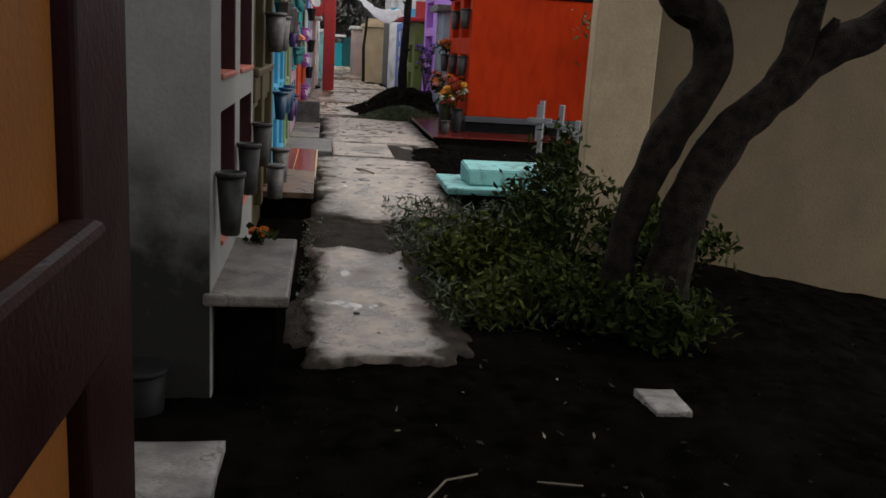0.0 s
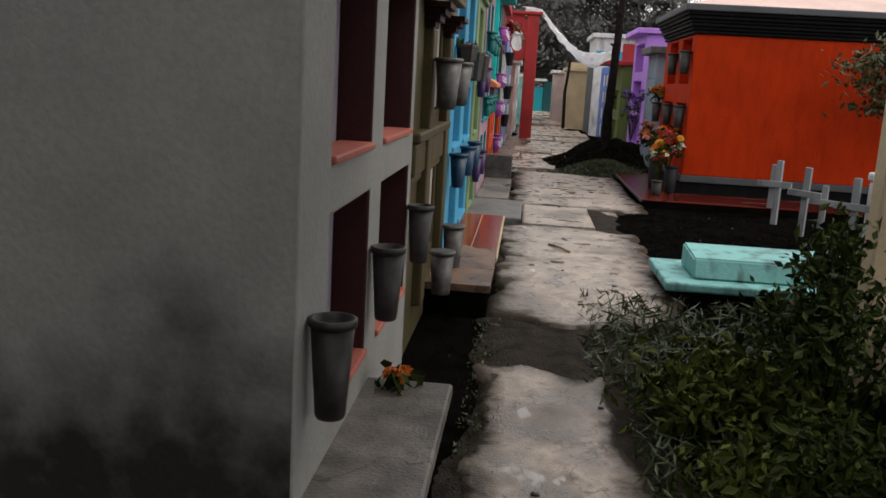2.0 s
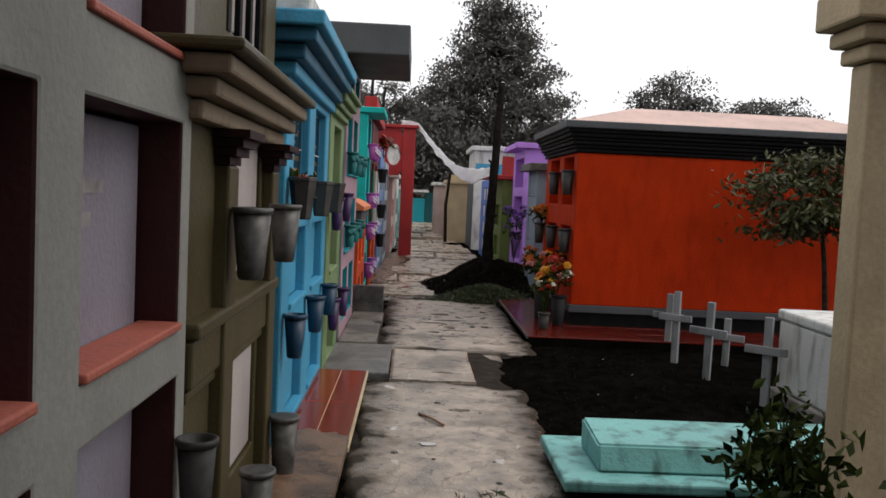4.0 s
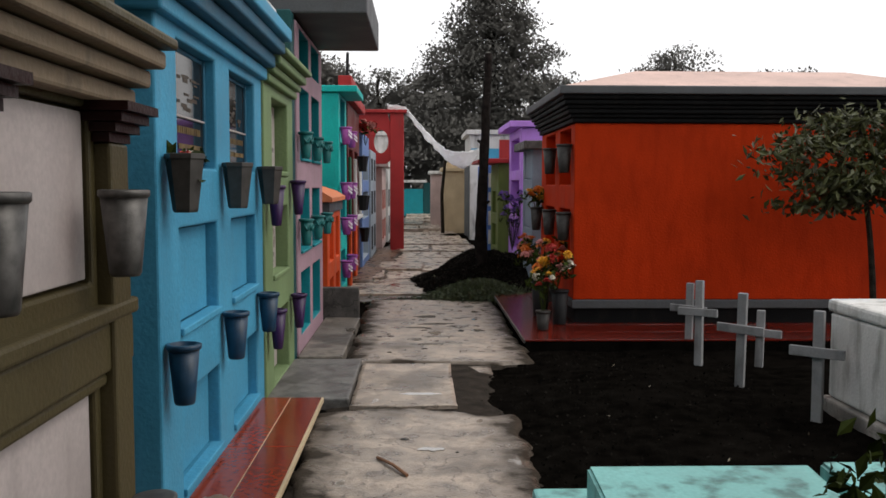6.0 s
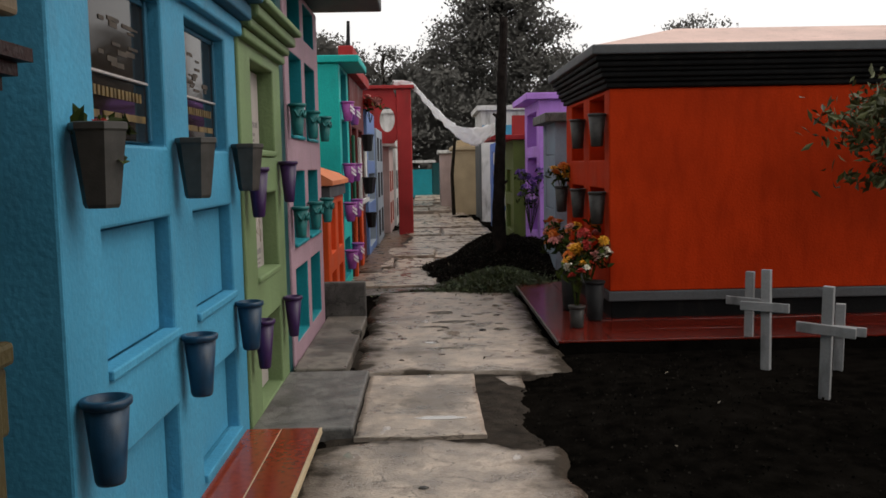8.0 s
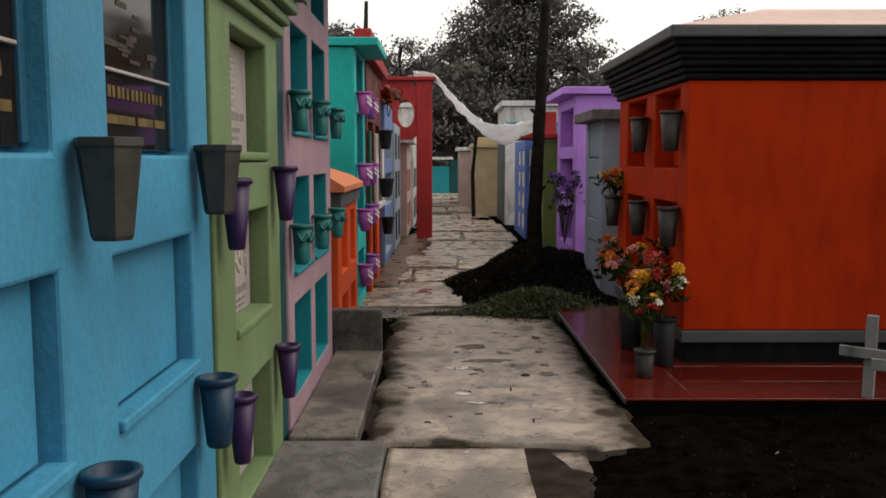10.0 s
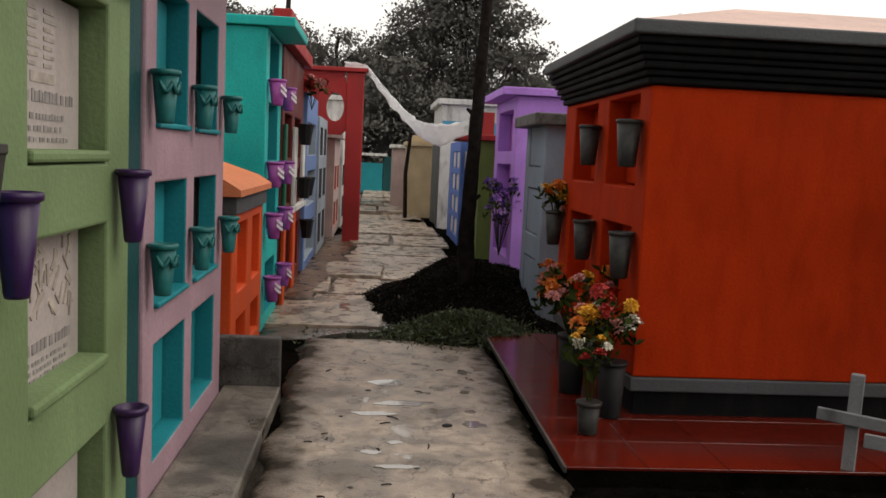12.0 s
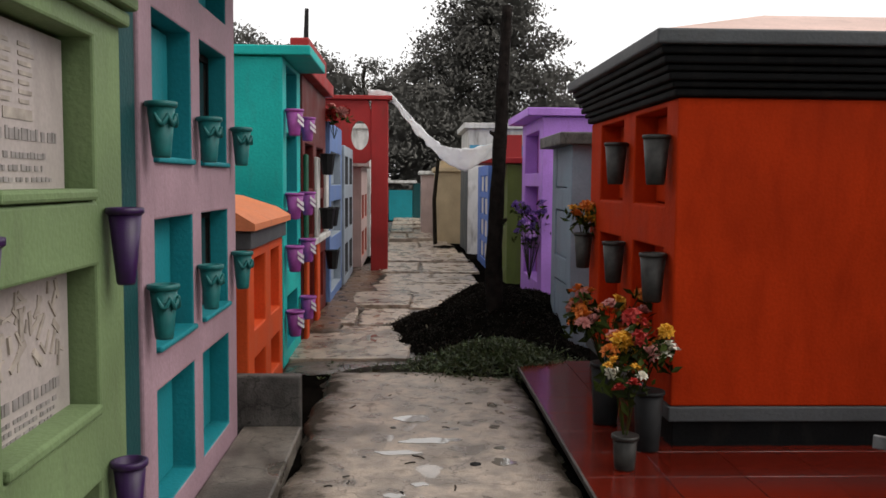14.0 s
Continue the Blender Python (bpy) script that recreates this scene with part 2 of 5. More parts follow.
pb_.inputs["Specular IOR Level"].default_value = 1.0
pb_.inputs["IOR"].default_value = 1.9
for m_ in (LEAF, LEAF_PALE):
    m_.node_tree.nodes["Principled BSDF"].inputs["Specular IOR Level"].default_value = 0.06
GRASS = per_piece("grass_blade", (0.038, 0.055, 0.014), 0.5, 0.6, True)
CLOD = per_piece("soil_clod", (0.012, 0.0105, 0.009), 1.0, 0.5, True)
CLOD.node_tree.nodes["Principled BSDF"].inputs["Specular IOR Level"].default_value = 0.0
CRUMB = per_piece("heap_crumb", (0.019, 0.016, 0.0135), 0.95, 0.6, True)
CRUMB.node_tree.nodes["Principled BSDF"].inputs["Specular IOR Level"].default_value = 0.1
LITTER = per_piece("dry_litter", (0.17, 0.14, 0.10), 0.7, 0.6, True)
INK = plain("engraved_lettering", (0.27, 0.245, 0.24), 0.7)
ENGRAVING = plain("shallow_engraving", (0.38, 0.33, 0.29), 0.7, 0.0, 0.3)
GILT = plain("tarnished_gilt", (0.16, 0.105, 0.035), 0.5, 0.3, 0.5)
BRONZE = plain("dull_bronze", (0.055, 0.040, 0.026), 0.6, 0.2, 0.5)
BOARD = plain("wooden_board", (0.22, 0.10, 0.05), 0.7)

GLASS, gt, gb = material("dark_window_glass", 0.06)
gb.inputs["Base Color"].default_value = (0.016, 0.011, 0.008, 1)
gb.inputs["Specular IOR Level"].default_value = 0.22

PANE, wt_, wb_ = material("bright_window_glass", 0.03)
wb_.inputs["Base Color"].default_value = (0.02, 0.02, 0.02, 1)
wb_.inputs["Specular IOR Level"].default_value = 1.0
wb_.inputs["IOR"].default_value = 1.8

SOIL, st, sb = material("dark_wet_soil", 0.85)
s1, s2, s3 = noise_node(st, 1.1, 6.0), noise_node(st, 9.0, 8.0), noise_node(st, 60.0, 4.0)
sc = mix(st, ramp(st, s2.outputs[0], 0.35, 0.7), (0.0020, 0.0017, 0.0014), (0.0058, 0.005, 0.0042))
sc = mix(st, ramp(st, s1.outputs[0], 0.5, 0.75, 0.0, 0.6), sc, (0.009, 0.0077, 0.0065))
sb.inputs["Specular IOR Level"].default_value = 0.0
st.links.new(sc, sb.inputs["Base Color"])
st.links.new(ramp(st, s2.outputs[0], 0.4, 0.6, 0.7, 1.0), sb.inputs["Roughness"])
bump(st, sb, mix(st, 0.5, s3.outputs[0], s2.outputs[0]), 0.7, 0.03)


# ---- mesh helpers ----
def put(name, bm, mats, parent=None, label="", smooth=False):
    me = bpy.data.meshes.new(name)
    bm.to_mesh(me)
    bm.free()
    for m in mats if isinstance(mats, (list, tuple)) else [mats]:
        me.materials.append(m)
    if smooth:
        for p in me.polygons:
            p.use_smooth = True
    ob = new(name, me)
    if parent is not None:
        ob.parent = parent
        ob.matrix_parent_inverse = Matrix.Translation(-parent.location)
    if label:
        ob["label"] = label
    return ob


def base(name, x, y, z, label, category, group="", kind=""):
    ob = new(name)
    ob.location = (x, y, z)
    ob.empty_display_size = 0.1
    return tagged(ob, label, category, group, kind)


def add_box(bm, x0, x1, y0, y1, z0, z1, mat=0):
    v = [bm.verts.new(p) for p in ((x0, y0, z0), (x1, y0, z0), (x1, y1, z0), (x0, y1, z0), (x0, y0, z1), (x1, y0, z1), (x1, y1, z1), (x0, y1, z1))]
    for q in ((3, 2, 1, 0), (4, 5, 6, 7), (0, 1, 5, 4), (1, 2, 6, 5), (2, 3, 7, 6), (3, 0, 4, 7)):
        bm.faces.new([v[i] for i in q]).material_index = mat
    return v


def box(x0, x1, y0, y1, z0, z1, edge=0.008, wobble=0.0):
    bm = bmesh.new()
    add_box(bm, min(x0, x1), max(x0, x1), min(y0, y1), max(y0, y1), z0, z1)
    if edge:
        bmesh.ops.bevel(bm, geom=bm.edges[:], offset=edge, segments=2, affect="EDGES", profile=0.5)
    if wobble:
        for v in bm.verts:
            v.co += Vector([random.uniform(-wobble, wobble) for _ in range(3)])
    return bm


def lathe(profile, n=20, cx=0.0, cy=0.0, twist=0.0):
    bm = bmesh.new()
    rings = []
    for r, z in profile:
        rings.append([bm.verts.new((cx + r * math.cos(2 * math.pi * i / n + twist), cy + r * math.sin(2 * math.pi * i / n + twist), z)) for i in range(n)])
    for a, b in zip(rings, rings[1:]):
        for i in range(n):
            bm.faces.new((a[i], a[(i + 1) % n], b[(i + 1) % n], b[i]))
    bm.faces.new(rings[0][::-1])
    bm.faces.new(rings[-1])
    return bm


def tube(bm, points, radii, n=10, rough=0.0):
    rings = []
    for k, (p, r) in enumerate(zip(points, radii)):
        p = Vector(p)
        a, b = Vector(points[max(0, k - 1)]), Vector(points[min(len(points) - 1, k + 1)])
        d = (b - a).normalized()
        u = d.cross(Vector((0.3, 1, 0.1))).normalized()
        w = d.cross(u)
        ring = []
        for i in range(n):
            t = 2 * math.pi * i / n
            k2 = r * (1 + rough * noise.noise(p * 6 + Vector((i * 1.7, 0, 0))))
            ring.append(bm.verts.new(p + u * math.cos(t) * k2 + w * math.sin(t) * k2))
        rings.append(ring)
    for a, b in zip(rings, rings[1:]):
        for i in range(n):
            bm.faces.new((a[i], a[(i + 1) % n], b[(i + 1) % n], b[i]))
    bm.faces.new(rings[0][::-1])
    bm.faces.new(rings[-1])


def smooth_line(points, steps=5):
    """Points and radii (x, y, z, r), softened into a curve."""
    pts = [np.array(p, float) for p in points]
    out = []
    for i in range(len(pts) - 1):
        p0, p1, p2, p3 = pts[max(0, i - 1)], pts[i], pts[i + 1], pts[min(len(pts) - 1, i + 2)]
        for s in range(steps):
            t = s / steps
            out.append(0.5 * (2 * p1 + (p2 - p0) * t + (2 * p0 - 5 * p1 + 4 * p2 - p3) * t * t + (3 * p1 - p0 - 3 * p2 + p3) * t ** 3))
    out.append(pts[-1])
    return [tuple(p[:3]) for p in out], [p[3] for p in out]


def leaf_mesh(name, spots, size, mat, parent=None, long=2.0, droop=0.0, label=""):
    """Small folded leaves, one at each spot (an N x 3 array), turned at random."""
    rng = np.random.default_rng(len(spots) + int(size * 1000))
    n = len(spots)
    d = rng.normal(size=(n, 3))
    d[:, 2] -= droop
    d /= np.linalg.norm(d, axis=1)[:, None]
    u = np.cross(d, rng.normal(size=(n, 3)))
    u /= np.linalg.norm(u, axis=1)[:, None]
    w = np.cross(d, u)
    s = size * rng.uniform(0.6, 1.4, n)[:, None]
    tip, side = d * s * long / 2, u * s / 2
    verts = np.stack([spots - tip, spots + side + w * s * 0.18, spots + tip, spots - side + w * s * 0.18], 1).reshape(-1, 3)
    i = np.arange(n)[:, None] * 4
    faces = np.concatenate([i + np.array([[0, 1, 2]]), i + np.array([[0, 2, 3]])], 0)
    me = bpy.data.meshes.new(name)
    me.from_pydata(verts.tolist(), [], faces.tolist())
    me.materials.append(mat)
    ob = new(name, me)
    if parent is not None:
        ob.parent = parent
        ob.matrix_parent_inverse = Matrix.Translation(-parent.location)
    if label:
        ob["label"] = label
    return ob


def smoothstep(a, b, v):
    t = min(1.0, max(0.0, (v - a) / (b - a)))
    return t * t * (3 - 2 * t)


def heap(x, y, cx, cy, rx, ry, h):
    d = math.hypot((x - cx) / rx, (y - cy) / ry)
    return h * (1 - smoothstep(0.0, 1.0, d)) if d < 1 else 0.0


def ground_height(x, y, soft=False):
    z = -0.27 + 0.25 * smoothstep(5.2, 8.2, y)
    if soft:
        return z
    z += heap(x, y, 1.45, 16.9, 1.35, 2.1, 0.55) * (0.85 + 0.3 * noise.noise((x * 3, y * 3, 0)))
    z += heap(x, y, 1.15, 15.15, 0.85, 0.55, 0.16)
    z -= 0.30 * smoothstep(2.2, 4.8, x) * (1 - smoothstep(6.9, 8.2, y)) + 0.04 * smoothstep(1.9, 2.4, x) * (1 - smoothstep(6.7, 7.2, y))
    z += heap(x, y, 2.5, 5.2, 0.9, 0.9, 0.10)
    z += heap(x, y, 1.8, 10.4, 1.1, 1.6, 0.07)
    z += heap(x, y, 1.3, 27.5, 0.8, 1.4, 0.10)
    if -3 < x < 8 and -3 < y < 40:
        z += 0.022 * noise.noise((x * 2.2, y * 2.2, 3)) + 0.009 * noise.noise((x * 4.5, y * 4.5, 7)) + 0.008 * noise.noise((x * 11, y * 11, 2)) + 0.006 * noise.noise((x * 23, y * 23, 5))
    return z


# ---- ground ----
def steps(*spans):
    out = []
    for a, b, d in spans:
        n = max(1, round((b - a) / d))
        out += [a + (b - a) * k / n for k in range(n)]
    return out


gx = [-400, -150, -60, -25, -10, -5] + steps((-3, -0.7, 0.15), (-0.7, 1.7, 0.025), (1.7, 5.0, 0.08), (5.0, 8.0, 0.5)) + [8, 12, 25, 60, 150, 400]
gy = [-400, -150, -60, -20, -8] + steps((-4, 3.4, 0.12), (3.4, 16.2, 0.03), (16.2, 22, 0.08), (22, 42, 0.4)) + [42, 45, 55, 80, 150, 400]
verts = [(x, y, ground_height(x, y)) for y in gy for x in gx]
W = len(gx)
faces = [(j * W + i, j * W + i + 1, (j + 1) * W + i + 1, (j + 1) * W + i) for j in range(len(gy) - 1) for i in range(W - 1)]
me = bpy.data.meshes.new("ground")
me.from_pydata(verts, [], faces)
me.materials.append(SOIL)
for p in me.polygons:
    p.use_smooth = True
ground = tagged(new("ground", me), "dark wet bare soil between the graves", "ground", kind="structure")


def paving(name, x0, x1, y0, y1, top, thick, ragged, mat, label, seed, flat=False):
    """A poured slab with worn edges that follows the lie of the land."""
    nx, ny = max(6, min(60, int((x1 - x0) / 0.03))), max(6, min(120, int((y1 - y0) / 0.03)))
    bm = bmesh.new()
    cover = bm.verts.layers.float.new("mud_cover")
    grid = []
    for j in range(ny + 1):
        row = []
        for i in range(nx + 1):
            u, v = i / nx, j / ny
            x, y = x0 + u * (x1 - x0), y0 + v * (y1 - y0)
            ex, ey = (2 * u - 1) ** 3, (2 * v - 1) ** 3
            k = seed + (7 if u > 0.5 else 0)
            x += ragged * (ex * (1.6 * noise.noise((k, y * 0.9, 0)) + 0.9 * noise.noise((k, y * 2.7, 4))) + (2 * u - 1) ** 9 * (0.45 * noise.noise((k, y * 7, 8)) + 0.2 * noise.noise((k, y * 19, 2))))
            k = seed + (9 if v > 0.5 else 3)
            y += ragged * (ey * (1.4 * noise.noise((k, x * 1.6, 0)) + 0.8 * noise.noise((k, x * 4.2, 4))) + (2 * v - 1) ** 21 * (0.4 * noise.noise((k, x * 9, 8)) + 0.2 * noise.noise((k, x * 21, 2))))
            z = (0.0 if flat else ground_height(x, y, True)) + top + 0.003 * noise.noise((x * 3, y * 3, seed))
            if ragged > 0.04:
                rim_d = max(abs(2 * u - 1), abs(2 * v - 1) ** (1 + (y1 - y0)))
                z += 0.004 * noise.noise((x * 2, y * 2, seed)) - 0.05 * rim_d ** (8 if ragged > 0.11 else 40)
            row.append(bm.verts.new((x, y, z)))
            if ragged > 0.04:
                row[-1][cover] = max(0.0, 1 - min(u, 1 - u) * (x1 - x0) / min(0.30, 0.26 * (x1 - x0)), 0.8 - min(v, 1 - v) * (y1 - y0) / 0.22)
        grid.append(row)
    for j in range(ny):
        for i in range(nx):
            bm.faces.new((grid[j][i], grid[j][i + 1], grid[j + 1][i + 1], grid[j + 1][i])).smooth = True
    rim = [grid[0][i] for i in range(nx)] + [grid[j][nx] for j in range(ny)] + [grid[ny][i] for i in range(nx, 0, -1)] + [grid[j][0] for j in range(ny, 0, -1)]
    low = [bm.verts.new((v.co.x, v.co.y, v.co.z - thick)) for v in rim]
    for k in range(len(rim)):
        k2 = (k + 1) % len(rim)
        bm.faces.new((rim[k2], rim[k], low[k], low[k2]))
    ob = put(name, bm, mat)
    return tagged(ob, label, "paving", "slabs of the path", "structure")


PAVING = [
    (-0.14, 0.55, 4.42, 6.4, 0.036, 0.10, 0.11, CONCRETE, 1.0), (-0.15, 1.03, 7.0, 9.9, 0.040, 0.10, 0.10, CONCRETE, 2.0),
    (0.03, 0.69, 9.97, 11.24, 0.045, 0.09, 0.012, CONCRETE, 3.0), (0.72, 0.90, 10.55, 10.80, 0.02, 0.06, 0.05, CONCRETE, 4.0),
    (0.74, 1.02, 11.0, 11.3, 0.02, 0.06, 0.05, CONCRETE, 5.0), (-0.12, 1.335, 11.30, 14.95, 0.042, 0.09, 0.06, CONCRETE, 6.0),
    (1.34, 1.52, 3.86, 4.12, 0.03, 0.06, 0.03, SLAB_GREY, 16.0), (-0.76, -0.39, 3.18, 3.58, 0.04, 0.08, 0.01, SLAB_GREY, 17.0),
]
MUD = plain("wet_mud", (0.030, 0.024, 0.019), 0.8, 0.0, 0.5, 9.0, 0.8, 0.06)
WET_PATH = concrete("muddy_wet_path", (0.11, 0.08, 0.06), 1.0, 0.62, 0.2, 0.7)
WET_SLAB = concrete("pale_wet_slab", (0.48, 0.375, 0.29), 1.1, 0.66, 0.2, 1.0)
for x0, x1, y0, y1, seed, mat in ((-0.25, 0.78, 4.6, 7.2, 21.0, MUD), (-0.2, 1.05, 6.9, 11.5, 22.0, MUD), (-0.2, 1.36, 11.1, 15.6, 23.0, MUD), (-0.62, 1.62, 15.0, 24.0, 24.0, WET_PATH), (-0.4, 1.70, 22.5, 30.5, 25.0, WET_PATH), (-0.4, 1.2, 30.0, 41.0, 26.0, WET_PATH)):
    tagged(paving("mud", x0, x1, y0, y1, 0.022, 0.08, 0.12, mat, "film of wet brown mud along the path", seed), category="mud", group="mud along the path")
for k, (x0, x1, y0, y1, top, thick, ragged, mat, seed) in enumerate(PAVING):
    paving("path_slab", x0, x1, y0, y1, top, thick, ragged, mat, "damp worn concrete slab set in dark soil", seed)


def path_span(y):
    """The left and right edge of the broken slabs, and how far the path has climbed."""
    if y < 18.2:
        return -0.54, 0.50, 0.0
    if y < 22.2:
        return -0.42 + 0.1 * (y - 18.2), min(1.5, 0.75 + 0.35 * (y - 18.2)), 0.0
    if y < 29:
        return 0.0, 1.70 - 0.04 * (y - 22), 0.01
    return -0.04, 1.08, 0.02 + 0.014 * (y - 27)


slab_rng = np.random.default_rng(77)
yy = 15.42
while yy < 40.5:
    run = 1.75 if yy < 15.5 else slab_rng.uniform(0.9, 2.0) if yy < 24 else slab_rng.uniform(1.2, 2.4)
    xa, xb, climb = path_span(yy + run / 2)
    cut = xa + (xb - xa) * slab_rng.uniform(0.35, 0.65)
    pieces = [(xa, xb)] if slab_rng.random() < 0.6 or yy < 15.5 else [(xa, cut - 0.02), (cut + 0.02, xb)]
    for ca, cb in pieces:
        jog = slab_rng.uniform(-0.06, 0.06) if len(pieces) > 1 else 0.0
        paving("path_slab", ca, cb, yy + jog, yy + run - slab_rng.uniform(0.03, 0.12) + jog, 0.03 + climb + slab_rng.uniform(0.0, 0.045), 0.12 + climb, 0.032, WET_SLAB, "pale wet broken concrete slab", 40.0 + 3.7 * yy + ca)
    yy += run


# ---- tombs ----
def tomb_body(xf, side, depth, y0, y1, z0, z1, niches, rd):
    """A block whose front (at xf, facing +x when side is 1) is cut by niches (ya, yb, za, zb); slot 1 is the reveals."""
    ys = sorted({y0, y1, *(n[0] for n in niches), *(n[1] for n in niches)})
    zs = sorted({z0, z1, *(n[2] for n in niches), *(n[3] for n in niches)})
    bm = bmesh.new()
    made = {}

    def v(d, y, z):
        key = (round(d, 4), round(y, 4), round(z, 4))
        if key not in made:
            made[key] = bm.verts.new((xf - side * d, y, z))
        return made[key]

    def inside(y, z):
        return any(n[0] < y < n[1] and n[2] < z < n[3] for n in niches)
    for a, b in zip(ys, ys[1:]):
        for c, d in zip(zs, zs[1:]):
            k = rd if inside((a + b) / 2, (c + d) / 2) else 0.0
            bm.faces.new((v(k, a, c), v(k, b, c), v(k, b, d), v(k, a, d))).material_index = 1 if k else 0
    for i, (a, b) in enumerate(zip(ys, ys[1:])):
        for j, (c, d) in enumerate(zip(zs, zs[1:])):
            if not inside((a + b) / 2, (c + d) / 2):
                continue
            for y, on in ((a, i > 0 and inside((ys[i - 1] + a) / 2, (c + d) / 2)), (b, i + 2 < len(ys) and inside((b + ys[i + 2]) / 2, (c + d) / 2))):
                if not on:
                    bm.faces.new((v(0, y, c), v(rd, y, c), v(rd, y, d), v(0, y, d))).material_index = 1
            for z, on in ((c, j > 0 and inside((a + b) / 2, (zs[j - 1] + c) / 2)), (d, j + 2 < len(zs) and inside((a + b) / 2, (d + zs[j + 2]) / 2))):
                if not on:
                    bm.faces.new((v(0, a, z), v(rd, a, z), v(rd, b, z), v(0, b, z))).material_index = 1
    for a, b in zip(ys, ys[1:]):
        bm.faces.new((v(0, a, z1), v(0, b, z1), v(depth, b, z1), v(depth, a, z1)))
        bm.faces.new((v(0, a, z0), v(0, b, z0), v(depth, b, z0), v(depth, a, z0)))
        for c, d in zip(zs, zs[1:]):
            bm.faces.new((v(depth, a, c), v(depth, b, c), v(depth, b, d), v(depth, a, d)))
    for c, d in zip(zs, zs[1:]):
        for y in (y0, y1):
            bm.faces.new((v(0, y, c), v(0, y, d), v(depth, y, d), v(depth, y, c)))
    bmesh.ops.recalc_face_normals(bm, faces=bm.faces[:])
    return bm


def soften(ob, width=0.01):
    md = ob.modifiers.new("worn edges", "BEVEL")
    md.width, md.segments, md.limit_method, md.angle_limit = width, 2, "ANGLE", radians(50)
    return ob


def tomb(name, label, xf, depth, y0, y1, z0, z1, cols, rows, wall, reveal, panel, rd=0.13, side=1, skip=(), sill=None, panels=None):
    niches = [(a, b, c, d) for i, (a, b) in enumerate(cols) for j, (c, d) in enumerate(rows) if (i, j) not in skip]
    thing = base(name, xf - side * depth / 2, (y0 + y1) / 2, z0, label, "tomb", "tombs along the path")
    soften(put("wall", tomb_body(xf, side, depth, y0, y1, z0, z1, niches, rd), [wall, reveal], thing))
    for k, (a, b, c, d) in enumerate(niches):
        p = panels.get(k, panel) if panels else panel
        put("niche_panel", box(xf - side * (rd - 0.004), xf - side * (rd - 0.03), a + 0.012, b - 0.012, c + 0.012, d - 0.012, 0.005), p, thing)
        if sill:
            put("sill", box(xf - side * (rd - 0.035), xf + side * 0.012, a + 0.003, b - 0.003, c - 0.001, c + 0.022, 0.006), sill, thing)
    return thing


def cornice(thing, xf, side, depth, y0, y1, steps, mats, south=0.0, north=0.0):
    """Stacked mouldings (z0, z1, overhang) along a tomb's head."""
    for k, (a, b, o) in enumerate(steps):
        k2 = mats[min(k, len(mats) - 1)]
        s, n = (o if south else 0.0), (o if north else 0.0)
        put("moulding", box(xf - side * depth, xf + side * o, y0 - s * south, y1 + n * north, a, b, min(0.012, (b - a) * 0.3)), k2, thing)


XL = -0.5
# grey tomb with maroon niches
g = tomb("niche_tomb", "grey rendered niche tomb with maroon reveals and salmon sills", XL, 1.9, 4.08, 6.06, -0.35, 2.62,
         [(4.41, 5.015), (5.235, 5.965)], [(0.30, 0.875), (1.015, 1.60), (1.77, 2.34)], GREY_WALL, MAROON, LILAC, 0.15, sill=SALMON)
for yy in (4.62, 5.52):
    for zz in (1.40, 1.32, 1.24):
        put("lettering", box(XL - 0.121, XL - 0.117, yy - 0.17, yy + 0.15 - (1.40 - zz), zz, zz + 0.035, 0), LILAC if zz < 1.25 else INK, g, "faded engraved lettering")
# near-black blotches on the end wall, denser towards its foot
BLOTCHED, dt, db = material("blotched_dark_render", 0.85)
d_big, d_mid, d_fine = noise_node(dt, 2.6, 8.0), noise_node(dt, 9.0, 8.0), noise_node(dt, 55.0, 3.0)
d_dark = dt.nodes.new("ShaderNodeAttribute")
d_dark.attribute_name = "darkened"
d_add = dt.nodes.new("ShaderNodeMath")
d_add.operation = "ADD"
dt.links.new(d_dark.outputs["Fac"], d_add.inputs[0])
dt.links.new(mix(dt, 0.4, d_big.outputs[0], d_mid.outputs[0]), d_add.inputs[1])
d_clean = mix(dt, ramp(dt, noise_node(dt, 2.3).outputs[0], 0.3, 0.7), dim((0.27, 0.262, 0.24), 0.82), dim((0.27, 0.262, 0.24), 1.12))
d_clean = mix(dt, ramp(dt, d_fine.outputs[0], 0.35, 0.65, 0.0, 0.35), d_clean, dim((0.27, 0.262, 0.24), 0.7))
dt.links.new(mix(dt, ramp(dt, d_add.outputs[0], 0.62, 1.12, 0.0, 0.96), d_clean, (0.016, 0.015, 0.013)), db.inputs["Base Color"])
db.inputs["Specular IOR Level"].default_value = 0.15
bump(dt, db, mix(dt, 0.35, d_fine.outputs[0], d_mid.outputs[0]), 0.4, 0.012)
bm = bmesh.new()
dark_layer = bm.verts.layers.float.new("darkened")
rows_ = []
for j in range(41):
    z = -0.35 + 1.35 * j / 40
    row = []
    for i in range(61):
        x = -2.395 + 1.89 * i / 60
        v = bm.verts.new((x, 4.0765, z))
        v[dark_layer] = 0.75 * (1 - smoothstep(0.08, 0.95, z + 0.22 * noise.noise((x * 1.4, 2, 0)) + 0.10 * noise.noise((x * 4.5, z * 2, 5))))
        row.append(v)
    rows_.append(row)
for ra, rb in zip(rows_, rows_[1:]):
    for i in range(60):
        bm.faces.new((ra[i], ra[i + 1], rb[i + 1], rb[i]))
put("stained_render", bm, BLOTCHED, g, "grey render blotched with black, denser at its foot")
